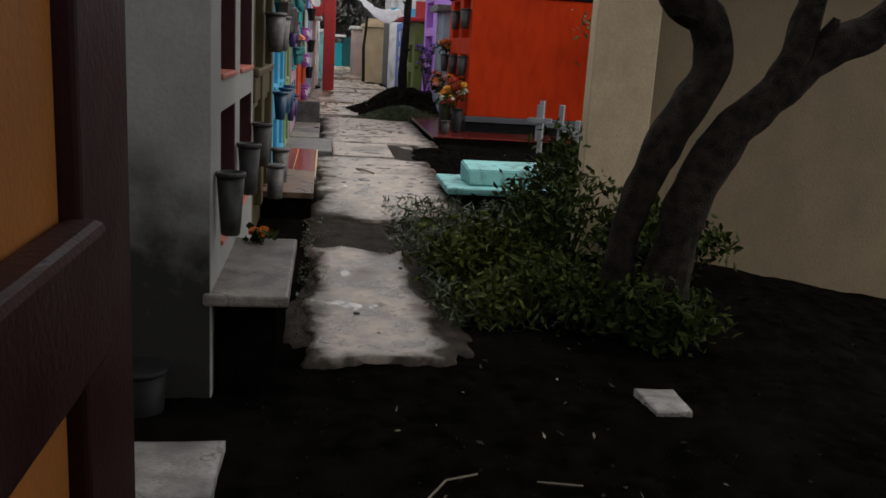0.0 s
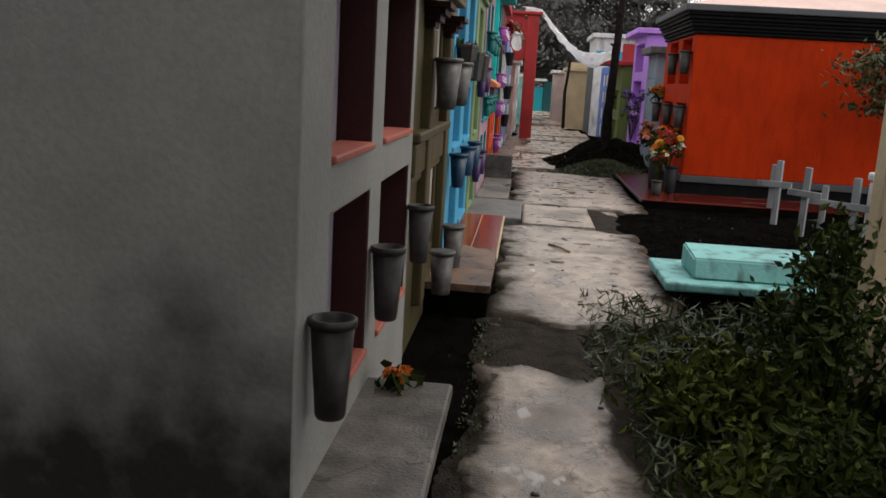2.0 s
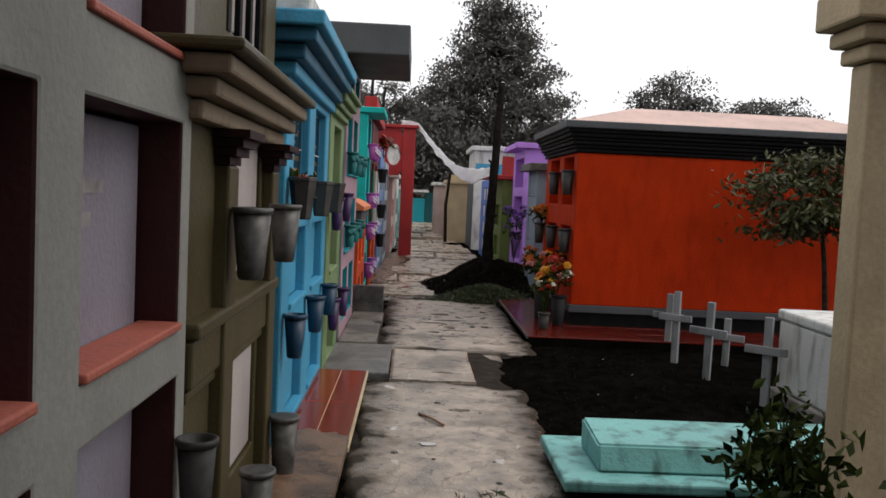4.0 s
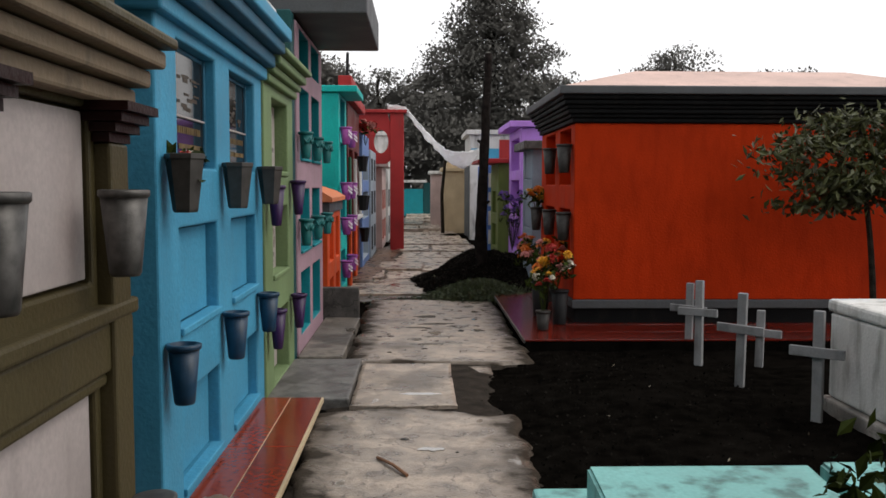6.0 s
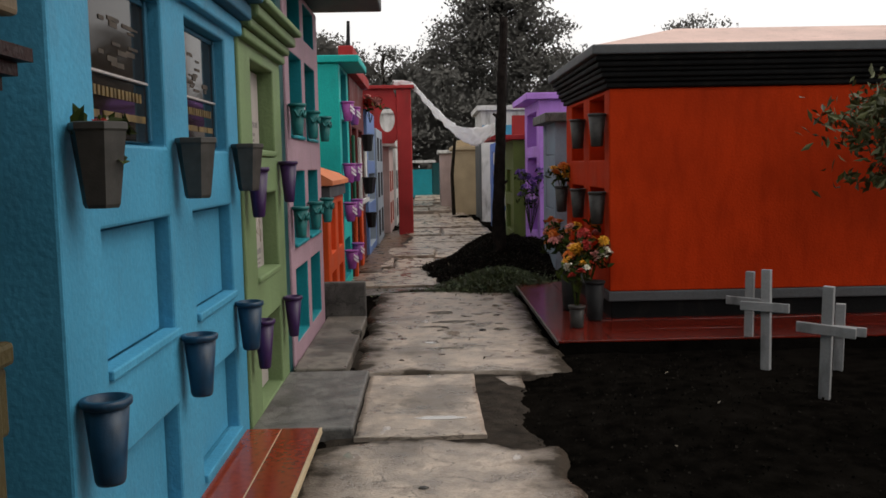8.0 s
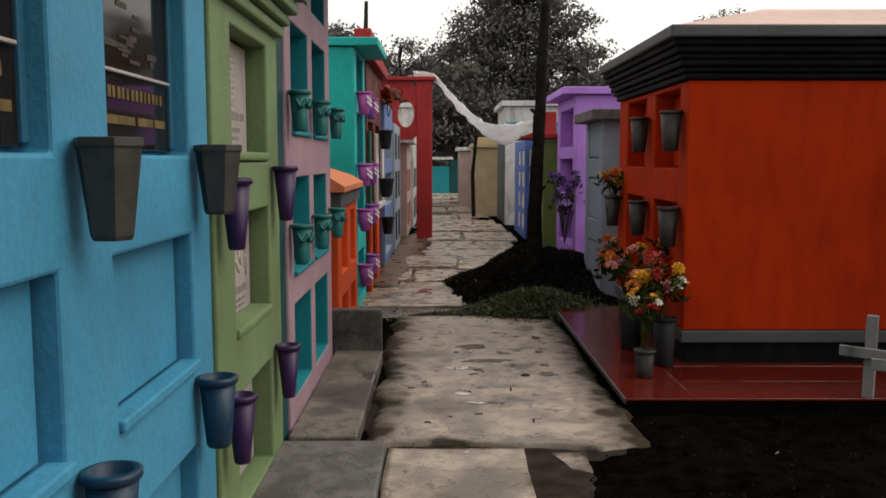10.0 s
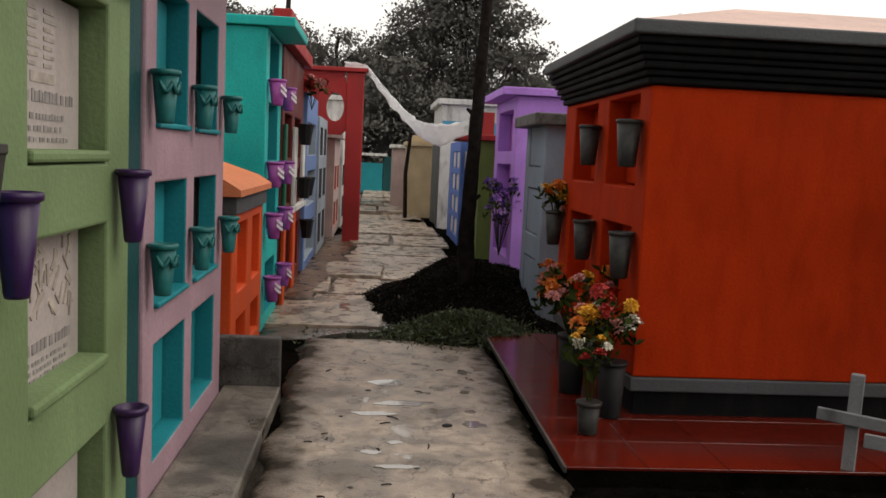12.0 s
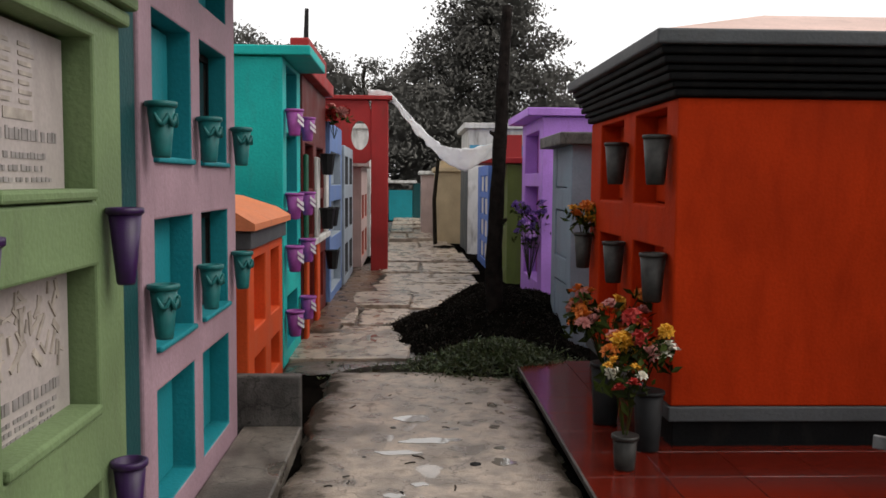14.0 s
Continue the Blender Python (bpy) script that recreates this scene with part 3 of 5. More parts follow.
# olive-brown tomb
XO = -0.52
o = tomb("niche_tomb", "olive-brown tomb with white marble panels and tan mouldings", XO, 1.9, 6.08, 7.60, -0.1, 2.5,
         [(6.66, 7.34)], [(0.28, 0.80), (1.08, 1.60), (1.98, 2.40)], OLIVE_DARK, OLIVE_DARK, MARBLE, 0.045)
cornice(o, XO, 1, 1.9, 6.08, 7.60, [(1.62, 1.68, 0.06), (1.683, 1.74, 0.11), (1.743, 1.80, 0.16), (1.803, 1.84, 0.20)], [TAN, TAN, TAN, OLIVE_DARK], 1.0)
cornice(o, XO, 1, 1.9, 6.08, 7.60, [(0.76, 0.80, 0.02), (0.803, 0.955, 0.035), (0.958, 1.01, 0.055)], [OLIVE_DARK], 0.0)
for yy in (6.54, 7.46):
    put("pilaster", box(XO - 0.02, XO + 0.05, yy - 0.08, yy + 0.08, 0.1, 1.5, 0.01), OLIVE_DARK, o)
    bm = bmesh.new()
    for k in range(4):
        add_box(bm, XO - 0.02, XO + 0.052 + 0.025 * k, yy - 0.095 - 0.018 * k, yy + 0.095 + 0.018 * k, 1.502 + 0.03 * k, 1.53 + 0.03 * k)
    put("capital", bm, DARK_BROWN, o, "dark brown stepped capital")
for k in range(4):
    put("stripe", box(XO - 0.02, XO + 0.006, 6.56 + 0.2 * k, 6.61 + 0.2 * k, 1.97, 2.41, 0.004), BLACK_PAINT, o, "black painted stripe")
# blue tomb
b = tomb("niche_tomb", "sky blue painted niche tomb with glazed upper niches", XL, 2.1, 7.94, 10.06, 0.0, 2.12,
         [(8.22, 8.88), (9.18, 9.84)], [(0.13, 0.515), (0.785, 1.20), (1.445, 1.95)], BLUE, BLUE, BLUE, 0.085,
         panels={2: GLASS, 5: GLASS})
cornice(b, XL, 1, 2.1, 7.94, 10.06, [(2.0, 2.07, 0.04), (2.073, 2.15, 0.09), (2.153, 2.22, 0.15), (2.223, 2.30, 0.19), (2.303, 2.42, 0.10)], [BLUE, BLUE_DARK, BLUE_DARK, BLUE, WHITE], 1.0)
for (a, c) in ((8.22, 8.88), (9.18, 9.84)):
    for zz in (0.785, 0.125):
        put("ledge", box(XL - 0.05, XL + 0.016, a - 0.01, c + 0.01, zz - 0.02, zz + 0.012, 0.006), BLUE, b)
    put("window_frame", box(XL - 0.080, XL - 0.045, a + 0.005, a + 0.035, 1.465, 1.945, 0.004), BLUE_DARK, b)
    put("window_frame", box(XL - 0.080, XL - 0.045, c - 0.035, c - 0.005, 1.465, 1.945, 0.004), BLUE_DARK, b)
    put("window_frame", box(XL - 0.080, XL - 0.050, a + 0.037, c - 0.037, 1.925, 1.945, 0.004), BLUE_DARK, b)
    gx0, gx1 = XL - 0.0565, XL - 0.052
    put("ledge", box(XL - 0.0555, XL - 0.040, a + 0.05, c - 0.05, 1.655, 1.664, 0.002), MARBLE, b, "thin pale ledge inside the niche")
    for z0, z1, w in ((1.592, 1.622, 0.022), (1.525, 1.548, 0.13)):
        bm, y = bmesh.new(), a + 0.07
        while y < c - 0.09:
            add_box(bm, gx0, gx1, y, min(y + w * random.uniform(0.7, 1.1), c - 0.06), z0, z1)
            y += w + 0.012
        put("gilt_lettering", bm, GILT, b, "unreadable tarnished gilt lettering")
    bm = bmesh.new()
    for _ in range(16):
        y, z, w, h = random.uniform(a + 0.08, c - 0.18), random.uniform(1.69, 1.84), random.uniform(0.03, 0.10), random.uniform(0.006, 0.018)
        add_box(bm, gx0, gx1 - random.uniform(0.0, 0.0015), y, y + w, z, z + h)
    put("relief", bm, BRONZE, b, "dark bronze relief behind the glass")
# green tomb
gr = tomb("niche_tomb", "pistachio green tomb with engraved white marble plaques", XL + 0.012, 2.1, 10.075, 11.27, 0.0, 2.1,
          [(10.36, 11.02)], [(0.06, 0.53), (0.75, 1.225), (1.425, 1.93)], GREEN, GREEN, MARBLE, 0.12)
cornice(gr, XL, 1, 2.1, 10.075, 11.27, [(2.0, 2.05, 0.05), (2.053, 2.10, 0.08), (2.103, 2.16, 0.12), (2.163, 2.20, 0.16)], [GREEN])
for zz in (0.755, 1.435):
    put("sill", box(XL - 0.09, XL + 0.024, 10.365, 11.015, zz - 0.005, zz + 0.03, 0.01), GREEN, gr)
px = XL + 0.012 - 0.0905
for k, (zz, a, c, h) in enumerate(((1.60, 10.42, 10.94, 0.035), (1.55, 10.50, 10.86, 0.018), (1.515, 10.52, 10.84, 0.018), (1.485, 10.46, 10.90, 0.014),
                                   (0.865, 10.42, 10.94, 0.035), (0.83, 10.44, 10.90, 0.014), (0.805, 10.44, 10.88, 0.014), (0.78, 10.48, 10.86, 0.014))):
    bm = bmesh.new()
    y = a
    while y < c:
        w = random.uniform(0.012, 0.03)
        add_box(bm, px, px + 0.0035, y, min(y + w, c), zz, zz + h * random.uniform(0.8, 1.0))
        y += w + random.choice((0.006, 0.006, 0.006, 0.022))
    tagged(put("lettering", bm, INK, [c for c in gr.children if c.name.startswith("niche_panel")][2 if zz > 1.3 else 1], "unreadable engraved lettering"), kind="stuff")
bm = bmesh.new()
for k in range(7):
    for a in (10.58, 10.70):
        add_box(bm, px, px + 0.003, a, a + random.uniform(0.06, 0.1), 1.70 + 0.026 * k, 1.712 + 0.026 * k)
add_box(bm, px, px + 0.003, 10.60, 10.78, 1.655, 1.685)
tagged(put("engraved_figure", bm, ENGRAVING, [c for c in gr.children if c.name.startswith("niche_panel")][2], "faint engraved figure"), kind="stuff")
bm = bmesh.new()
for k in range(46):
    y, z, a = random.uniform(10.43, 10.95), random.uniform(0.95, 1.18), random.uniform(0, math.pi)
    l, w = random.uniform(0.03, 0.09), random.uniform(0.004, 0.012)
    dy, dz = math.cos(a), math.sin(a)
    q = [(y - dy * l / 2 - dz * w, z - dz * l / 2 + dy * w), (y + dy * l / 2 - dz * w, z + dz * l / 2 + dy * w), (y + dy * l / 2 + dz * w, z + dz * l / 2 - dy * w), (y - dy * l / 2 + dz * w, z - dz * l / 2 - dy * w)]
    v = [bm.verts.new((px + 0.003 + 0.0001 * k, yy, zz)) for yy, zz in q]
    bm.faces.new(v)
    v2 = [bm.verts.new((px, yy, zz)) for yy, zz in q]
    for i in range(4):
        bm.faces.new((v[i], v[(i + 1) % 4], v2[(i + 1) % 4], v2[i]))
bmesh.ops.recalc_face_normals(bm, faces=bm.faces[:])
tagged(put("engraved_ornament", bm, ENGRAVING, [c for c in gr.children if c.name.startswith("niche_panel")][1], "carved floral ornament"), kind="stuff")
# pink and teal tomb
p = tomb("niche_tomb", "dusty pink tomb with teal niches and grey roof slab", XL + 0.02, 2.1, 11.45, 13.16, 0.0, 2.62,
         [(11.615, 12.20), (12.36, 12.945)], [(0.18, 0.675), (0.83, 1.34), (1.565, 2.14), (2.31, 2.58)], PINK, TEAL, TEAL, 0.13, panels={5: PANE, 6: PANE})
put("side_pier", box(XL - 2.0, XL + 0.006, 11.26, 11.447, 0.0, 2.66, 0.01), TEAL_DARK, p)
put("roof_slab", box(-2.6, 0.06, 11.42, 13.3, 2.663, 2.94, 0.015), GREY_PAINT, p)
for yy in (11.615, 12.36):
    for zz in (0.83, 1.565):
        put("sill", box(XL - 0.08, XL + 0.04, yy + 0.003, yy + 0.582, zz - 0.004, zz + 0.02, 0.008), TEAL, p)
for za, zb in ((0.86, 1.33), (1.60, 2.13)):
    bm = bmesh.new()
    for ya, yb, zc, zd in ((12.375, 12.405, za, zb), (12.90, 12.93, za, zb), (12.405, 12.90, za, za + 0.03), (12.405, 12.90, zb - 0.03, zb)):
        add_box(bm, XL - 0.10, XL - 0.07, ya, yb, zc, zd)
    put("window_frame", bm, BLACK_PAINT, p, "black painted window frame")
# orange tomb
og = tomb("small_tomb", "small orange tomb with domed faded roof", XL + 0.045, 1.4, 13.38, 14.76, 0.0, 1.20,
          [(13.58, 14.0), (14.22, 14.62)], [(0.16, 0.40), (0.58, 1.02)], ORANGE, ORANGE, ORANGE, 0.14)
bm = bmesh.new()
prof = [(0.0, 0.0), (0.0, 0.04), (0.10, 0.10), (0.35, 0.18), (0.7, 0.22), (1.05, 0.18), (1.3, 0.10), (1.5, 0.04), (1.5, 0.0)]
rows_ = [[bm.verts.new((XL + 0.10 - d, y, 1.203 + z)) for d, z in prof] for y in (13.31, 14.82)]
for i in range(len(prof) - 1):
    bm.faces.new((rows_[0][i], rows_[1][i], rows_[1][i + 1], rows_[0][i + 1]))
for r in rows_:
    bm.faces.new(r)
bm.faces.new((rows_[0][0], rows_[0][-1], rows_[1][-1], rows_[1][0]))
bmesh.ops.recalc_face_normals(bm, faces=bm.faces[:])
put("roof", bm, ORANGE_ROOF, og)
put("band", box(XL - 1.3, XL + 0.07, 13.352, 14.79, 1.09, 1.197, 0.006), GREY_PAINT, og)
# teal tomb
tl = tomb("niche_tomb", "bright turquoise niche tomb with flat overhanging roof", XL, 1.8, 15.14, 16.22, 0.0, 2.46,
          [(15.34, 16.0)], [(0.12, 0.55), (0.78, 1.25), (1.40, 1.88), (2.02, 2.42)], TURQ, TEAL, TURQ, 0.13)
put("roof_slab", box(-2.3, -0.28, 15.10, 16.27, 2.463, 2.54, 0.01), TURQ, tl)
# dark red tomb
dr = tomb("niche_tomb", "dark red tomb with green niches and orange lower part", XL + 0.01, 1.8, 16.30, 18.5, 0.0, 2.46,
          [(16.5, 17.2), (17.5, 18.2)], [(0.2, 0.7), (0.95, 1.3), (1.42, 1.85)], WINE, WINE, TEAL_DARK, 0.13, panels={0: ORANGE, 3: ORANGE})
put("lower_facing", box(XL + 0.014, XL + 0.05, 16.32, 16.49, 0.02, 0.85, 0.008), ORANGE, dr)
put("lower_facing", box(XL + 0.014, XL + 0.05, 17.22, 17.48, 0.02, 0.85, 0.008), ORANGE, dr)
put("white_ledge", box(XL + 0.014, XL + 0.07, 16.32, 18.48, 0.86, 0.92, 0.008), WHITE, dr)
put("green_facing", box(XL + 0.014, XL + 0.045, 16.32, 16.49, 0.923, 1.74, 0.008), GREEN_DEEP, dr)
put("white_post", box(XL + 0.014, XL + 0.05, 17.22, 17.48, 0.923, 1.74, 0.008), WHITE, dr)
put("white_post", box(XL + 0.014, XL + 0.05, 18.22, 18.48, 0.923, 1.74, 0.008), WHITE, dr)
put("roof_block", box(-0.64, -0.46, 16.6, 18.3, 2.603, 2.84, 0.012), RED_DARK, dr)
put("roof_slab", box(-2.4, -0.40, 16.28, 18.55, 2.463, 2.60, 0.012), RED_DARK, dr)
# tombs farther along
def simple_row(name, label, y0, y1, z1, wall, reveal, panel, rows, xf=XL, pitch=0.9, roof=None):
    n = max(1, int((y1 - y0) / pitch))
    w = (y1 - y0) / n
    cols = [(y0 + w * i + 0.13, y0 + w * (i + 1) - 0.13) for i in range(n)]
    t = tomb(name, label, xf, 1.8, y0, y1, -0.05, z1, cols, rows, wall, reveal, panel, 0.13)
    if roof:
        put("roof_slab", box(xf - 1.9, xf + 0.14, y0 - 0.06, y1 + 0.06, z1 + 0.002, z1 + 0.1, 0.01), roof, t)
    return t


R3 = [(0.15, 0.6), (0.82, 1.25), (1.45, 1.85)]
simple_row("niche_tomb", "periwinkle blue weathered niche tomb", 18.62, 20.4, 2.2, PERIWINKLE, BLUE_GREY, BLUE_GREY, R3, -0.45)
simple_row("niche_tomb", "blue-grey niche tomb with stained walls", 20.5, 22.3, 2.0, BLUE_GREY, GREY_PAINT, WHITE, R3, -0.42)
simple_row("niche_tomb", "salmon pink tomb behind the red arch", 23.6, 25.6, 1.75, PALE_PINK, SALMON, SALMON, R3[:2], -0.35, roof=WHITE)
simple_row("niche_tomb", "white tomb with flat roof beyond the arch", 25.9, 28.2, 2.55, WHITE, GREY_PAINT, PALE_PINK, R3[:2], -0.3, roof=WHITE)
simple_row("niche_tomb", "dull turquoise tomb far along the path", 31.0, 33.5, 1.5, TURQ_WORN, TEAL_DARK, TEAL, R3[:2], -0.2, roof=WHITE)

# red tomb across the path
XR = 1.9
rt = tomb("mausoleum", "vermilion red tomb with black cornice and pale roof", XR, 3.6, 12.82, 15.0, 0.30, 1.95,
          [(13.03, 13.70), (13.99, 14.66)], [(0.52, 1.14), (1.375, 1.915)], RED, RED, RED, 0.17, side=-1)
put("base_course", box(XR + 0.02, XR + 3.6, 12.84, 14.98, -0.05, 0.215, 0.006), BLACK_PAINT, rt)
put("grey_band", box(XR - 0.012, XR + 3.62, 12.805, 15.01, 0.218, 0.298, 0.008), GREY_PAINT, rt)
cornice(rt, XR, -1, 3.6, 12.82, 15.0, [(1.953, 1.995, 0.03), (1.998, 2.03, 0.05), (2.033, 2.075, 0.075), (2.078, 2.11, 0.09), (2.113, 2.155, 0.115), (2.158, 2.20, 0.135), (2.203, 2.28, 0.17)], [BLACK_PAINT] * 6 + [GREY_PAINT], 1.0, 1.0)
bm = bmesh.new()
lo = [bm.verts.new(c) for c in ((XR - 0.12, 12.70, 2.284), (XR + 3.6, 12.70, 2.284), (XR + 3.6, 15.12, 2.284), (XR - 0.12, 15.12, 2.284))]
hi = [bm.verts.new(c) for c in ((XR + 0.75, 13.6, 2.53), (XR + 2.9, 13.6, 2.53), (XR + 2.9, 14.2, 2.53), (XR + 0.75, 14.2, 2.53))]
for i in range(4):
    bm.faces.new((lo[i], lo[(i + 1) % 4], hi[(i + 1) % 4], hi[i]))
bm.faces.new(hi)
bm.faces.new(lo[::-1])
put("roof", bm, ROOF_PINK, rt)


def tiled_plinth(name, label, x0, x1, y0, y1, z0, top, size, tile_mat, body_mat, edge_mat=None, gap=0.0015, bed=None):
    th = base(name, (x0 + x1) / 2, (y0 + y1) / 2, z0, label, "plinth")
    put("body", box(x0 + 0.006, x1 - 0.006, y0 + 0.006, y1 - 0.006, z0, top - 0.014, 0.006), body_mat, th)
    if bed:
        put("mortar_bed", box(x0 + 0.004, x1 - 0.004, y0 + 0.004, y1 - 0.004, top - 0.0135, top - 0.003, 0), bed, th)
    sx, sy = size if isinstance(size, tuple) else (size, size)
    nx, ny = max(1, round((x1 - x0) / sx)), max(1, round((y1 - y0) / sy))
    wx, wy = (x1 - x0) / nx, (y1 - y0) / ny
    bm = bmesh.new()
    add_box(bm, -wx / 2 + gap, wx / 2 - gap, -wy / 2 + gap, wy / 2 - gap, -0.007, 0.006)
    bmesh.ops.bevel(bm, geom=[e for e in bm.edges if e.verts[0].co.z > 0 and e.verts[1].co.z > 0], offset=0.0015, segments=1, affect="EDGES")
    first = None
    for i in range(nx):
        for j in range(ny):
            if first is None:
                first = put("tile", bm, tile_mat, None)
                t = first
            else:
                t = new("tile", first.data)
            t.location = (x0 + wx * (i + 0.5), y0 + wy * (j + 0.5), top - 0.006 + random.uniform(-0.0005, 0.0005))
            t.rotation_euler = (random.uniform(-0.002, 0.002), random.uniform(-0.002, 0.002), 0)
            t.parent = th
            t.matrix_parent_inverse = Matrix.Translation(-th.location)
    if edge_mat:
        put("edge_strip", box(x1 - 0.003 if x1 < 0 else x0 - 0.012, x1 + 0.012 if x1 < 0 else x0 + 0.003, y0, y1, top - 0.03, top + 0.001, 0.003), edge_mat, th)
    return th


# right side tombs beyond
t2 = tomb("niche_tomb", "blue-grey rendered tomb with flat dark slab roof", 1.88, 1.3, 15.7, 16.7, -0.1, 1.82, [(15.9, 16.5)], R3, SLATE_BLUE, SLATE_BLUE, SLATE_BLUE, 0.04, side=-1)
put("roof_slab", box(1.76, 3.2, 15.62, 16.78, 1.823, 1.93, 0.012), CONCRETE_DARK, t2)
t3 = tomb("niche_tomb", "violet painted tall tomb with overhanging flat roof", 2.1, 1.3, 18.8, 20.7, -0.1, 2.3, [(19.1, 20.4)], [(0.25, 0.75), (0.95, 1.45), (1.62, 2.15)], VIOLET, VIOLET, POT_MAGENTA, 0.2, side=-1)
put("roof_slab", box(1.9, 3.45, 18.72, 20.78, 2.303, 2.40, 0.012), VIOLET, t3)
t4 = tomb("niche_tomb", "olive green tomb with dark red roof slab", 1.95, 1.3, 21.2, 22.9, -0.1, 1.78, [(21.5, 22.6)], R3[:2], OLIVE, OLIVE, OLIVE, 0.1, side=-1)
put("roof_slab", box(1.55, 3.3, 21.12, 22.98, 1.783, 1.87, 0.012), RED_DARK, t4)
t5 = tomb("niche_tomb", "bright blue niche tomb with white plaques across the path", 1.84, 1.4, 23.2, 25.4, -0.1, 1.80, [(23.35, 23.98), (24.12, 24.75)], [(0.12, 0.42), (0.52, 0.82), (0.92, 1.22), (1.32, 1.62)], BLUE_BRIGHT, BLUE_BRIGHT, WHITE, 0.05, side=-1)
for zz in (0.12, 0.52, 0.92, 1.32):
    for xx in (1.92, 2.34, 2.76):
        put("plaque", box(xx, xx + 0.30, 23.18, 23.197, zz, zz + 0.30, 0.004), WHITE, t5, "white painted plaque")
t6 = tomb("mausoleum", "white upper mausoleum with blue band and dark red panel", 1.72, 1.8, 26.6, 29.0, -0.1, 2.62, [(27.0, 28.4)], R3, WHITE, GREY_PAINT, BLUE_GREY, 0.12, side=-1)
put("roof_slab", box(1.62, 3.6, 26.5, 29.1, 2.623, 2.74, 0.012), WHITE, t6)
# thin dark sheet paints the shade over the lower west wall
put("lower_wall", box(1.705, 1.717, 26.62, 28.98, -0.05, 1.95, 0.003), GREY_PAINT, t6, "dark sheet standing in for shade on the lower wall")
put("blue_band", box(1.75, 3.4, 26.585, 26.597, 2.02, 2.28, 0.003), BLUE, t6)
put("red_panel", box(2.45, 2.85, 26.575, 26.584, 1.9, 2.5, 0.003), RED_DARK, t6)
# reveals take the shaded cream, so the recesses come out darker
t7 = tomb("niche_tomb", "cream stained tomb with stepped head", 1.15, 1.1, 29.6, 31.6, -0.1, 1.75, [(29.9, 30.6), (30.8, 31.4)], R3[:2], CREAM, CREAM_SHADE, WHITE, 0.12, side=-1)
put("head_moulding", box(1.08, 2.3, 29.52, 31.68, 1.753, 1.86, 0.012), CREAM, t7)
put("head_block", box(1.25, 2.1, 29.7, 31.5, 1.863, 2.02, 0.012), CREAM, t7)
t8 = tomb("niche_tomb", "pale pink tomb far along the path", 0.82, 1.1, 32.2, 34.2, -0.1, 1.7, [(32.5, 33.1), (33.3, 33.9)], R3[:2], PALE_PINK, PALE_PINK, WHITE, 0.12, side=-1)
put("roof_slab", box(0.74, 2.0, 32.1, 34.3, 1.703, 1.80, 0.012), WHITE, t8)
t9 = tomb("small_tomb", "dull turquoise far tomb closing the path", 0.62, 0.9, 39.8, 41.5, -0.1, 1.45, [(40.1, 41.2)], R3[:2], TEAL_DARK, TEAL, TEAL, 0.12, side=-1)
put("roof_slab", box(-0.35, 0.75, 39.7, 41.6, 1.453, 1.55, 0.01), WHITE, t9)
soften(put("front_panel", box(-0.25, 0.60, 39.78, 39.797, 0.1, 1.2, 0.004), TEAL, t9))

# red arch
ar = base("arch", -0.2, 22.9, 0.0, "dark red masonry arch with an oval opening", "arch")
put("pillar", box(-0.15, 0.13, 22.78, 23.06, -0.05, 2.84, 0.015), RED_DARK, ar)
put("pillar", box(-1.6, -1.3, 22.78, 23.06, -0.05, 2.84, 0.015), RED_DARK, ar)
bm = bmesh.new()
cx, cz, rx_, rz_, N = -0.34, 2.26, 0.15, 0.24, 28
hole, rim = [], []
X0, X1, Z0, Z1 = -1.297, -0.153, 1.80, 2.84
for i in range(N):
    a = 2 * math.pi * i / N
    dx, dz = math.cos(a), math.sin(a)
    hole.append((cx + rx_ * dx, cz + rz_ * dz))
    k = min(((X1 - cx) / dx if dx > 1e-6 else (X0 - cx) / dx if dx < -1e-6 else 9), ((Z1 - cz) / dz if dz > 1e-6 else (Z0 - cz) / dz if dz < -1e-6 else 9))
    rim.append((cx + k * dx, cz + k * dz))
layers = [[[bm.verts.new((x, y, z)) for x, z in ring] for ring in (hole, rim)] for y in (22.82, 23.02)]
for i in range(N):
    j = (i + 1) % N
    for L in layers:
        bm.faces.new((L[0][i], L[0][j], L[1][j], L[1][i]))
    for r in (0, 1):
        bm.faces.new((layers[0][r][i], layers[0][r][j], layers[1][r][j], layers[1][r][i]))
bmesh.ops.recalc_face_normals(bm, faces=bm.faces[:])
put("lintel", bm, RED_DARK, ar)
put("cap", box(-1.65, 0.2, 22.72, 23.1, 2.843, 2.91, 0.012), RED_DARK, ar)

# cream tomb with corner pilaster beside the tree
ct = base("boundary_wall", 3.4, 6.9, -0.5, "cream painted cemetery wall with end pilaster and moulded cornice", "wall")
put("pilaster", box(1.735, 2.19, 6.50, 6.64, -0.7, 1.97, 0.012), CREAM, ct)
# set-back wall takes the shaded cream, its pilaster the lit one
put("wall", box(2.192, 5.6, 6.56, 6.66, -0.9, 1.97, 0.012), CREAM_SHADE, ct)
for k, (a, c2, o2) in enumerate(((1.973, 2.03, 0.04), (2.033, 2.09, 0.08), (2.093, 2.22, 0.13))):
    put("moulding", box(1.745 - o2, 5.7, 6.50 - o2, 6.66 + 0.3 * o2, a, c2, 0.012), CREAM, ct)
put("upper_course", box(1.8, 5.6, 6.52, 6.64, 2.223, 2.6, 0.012), CREAM, ct)

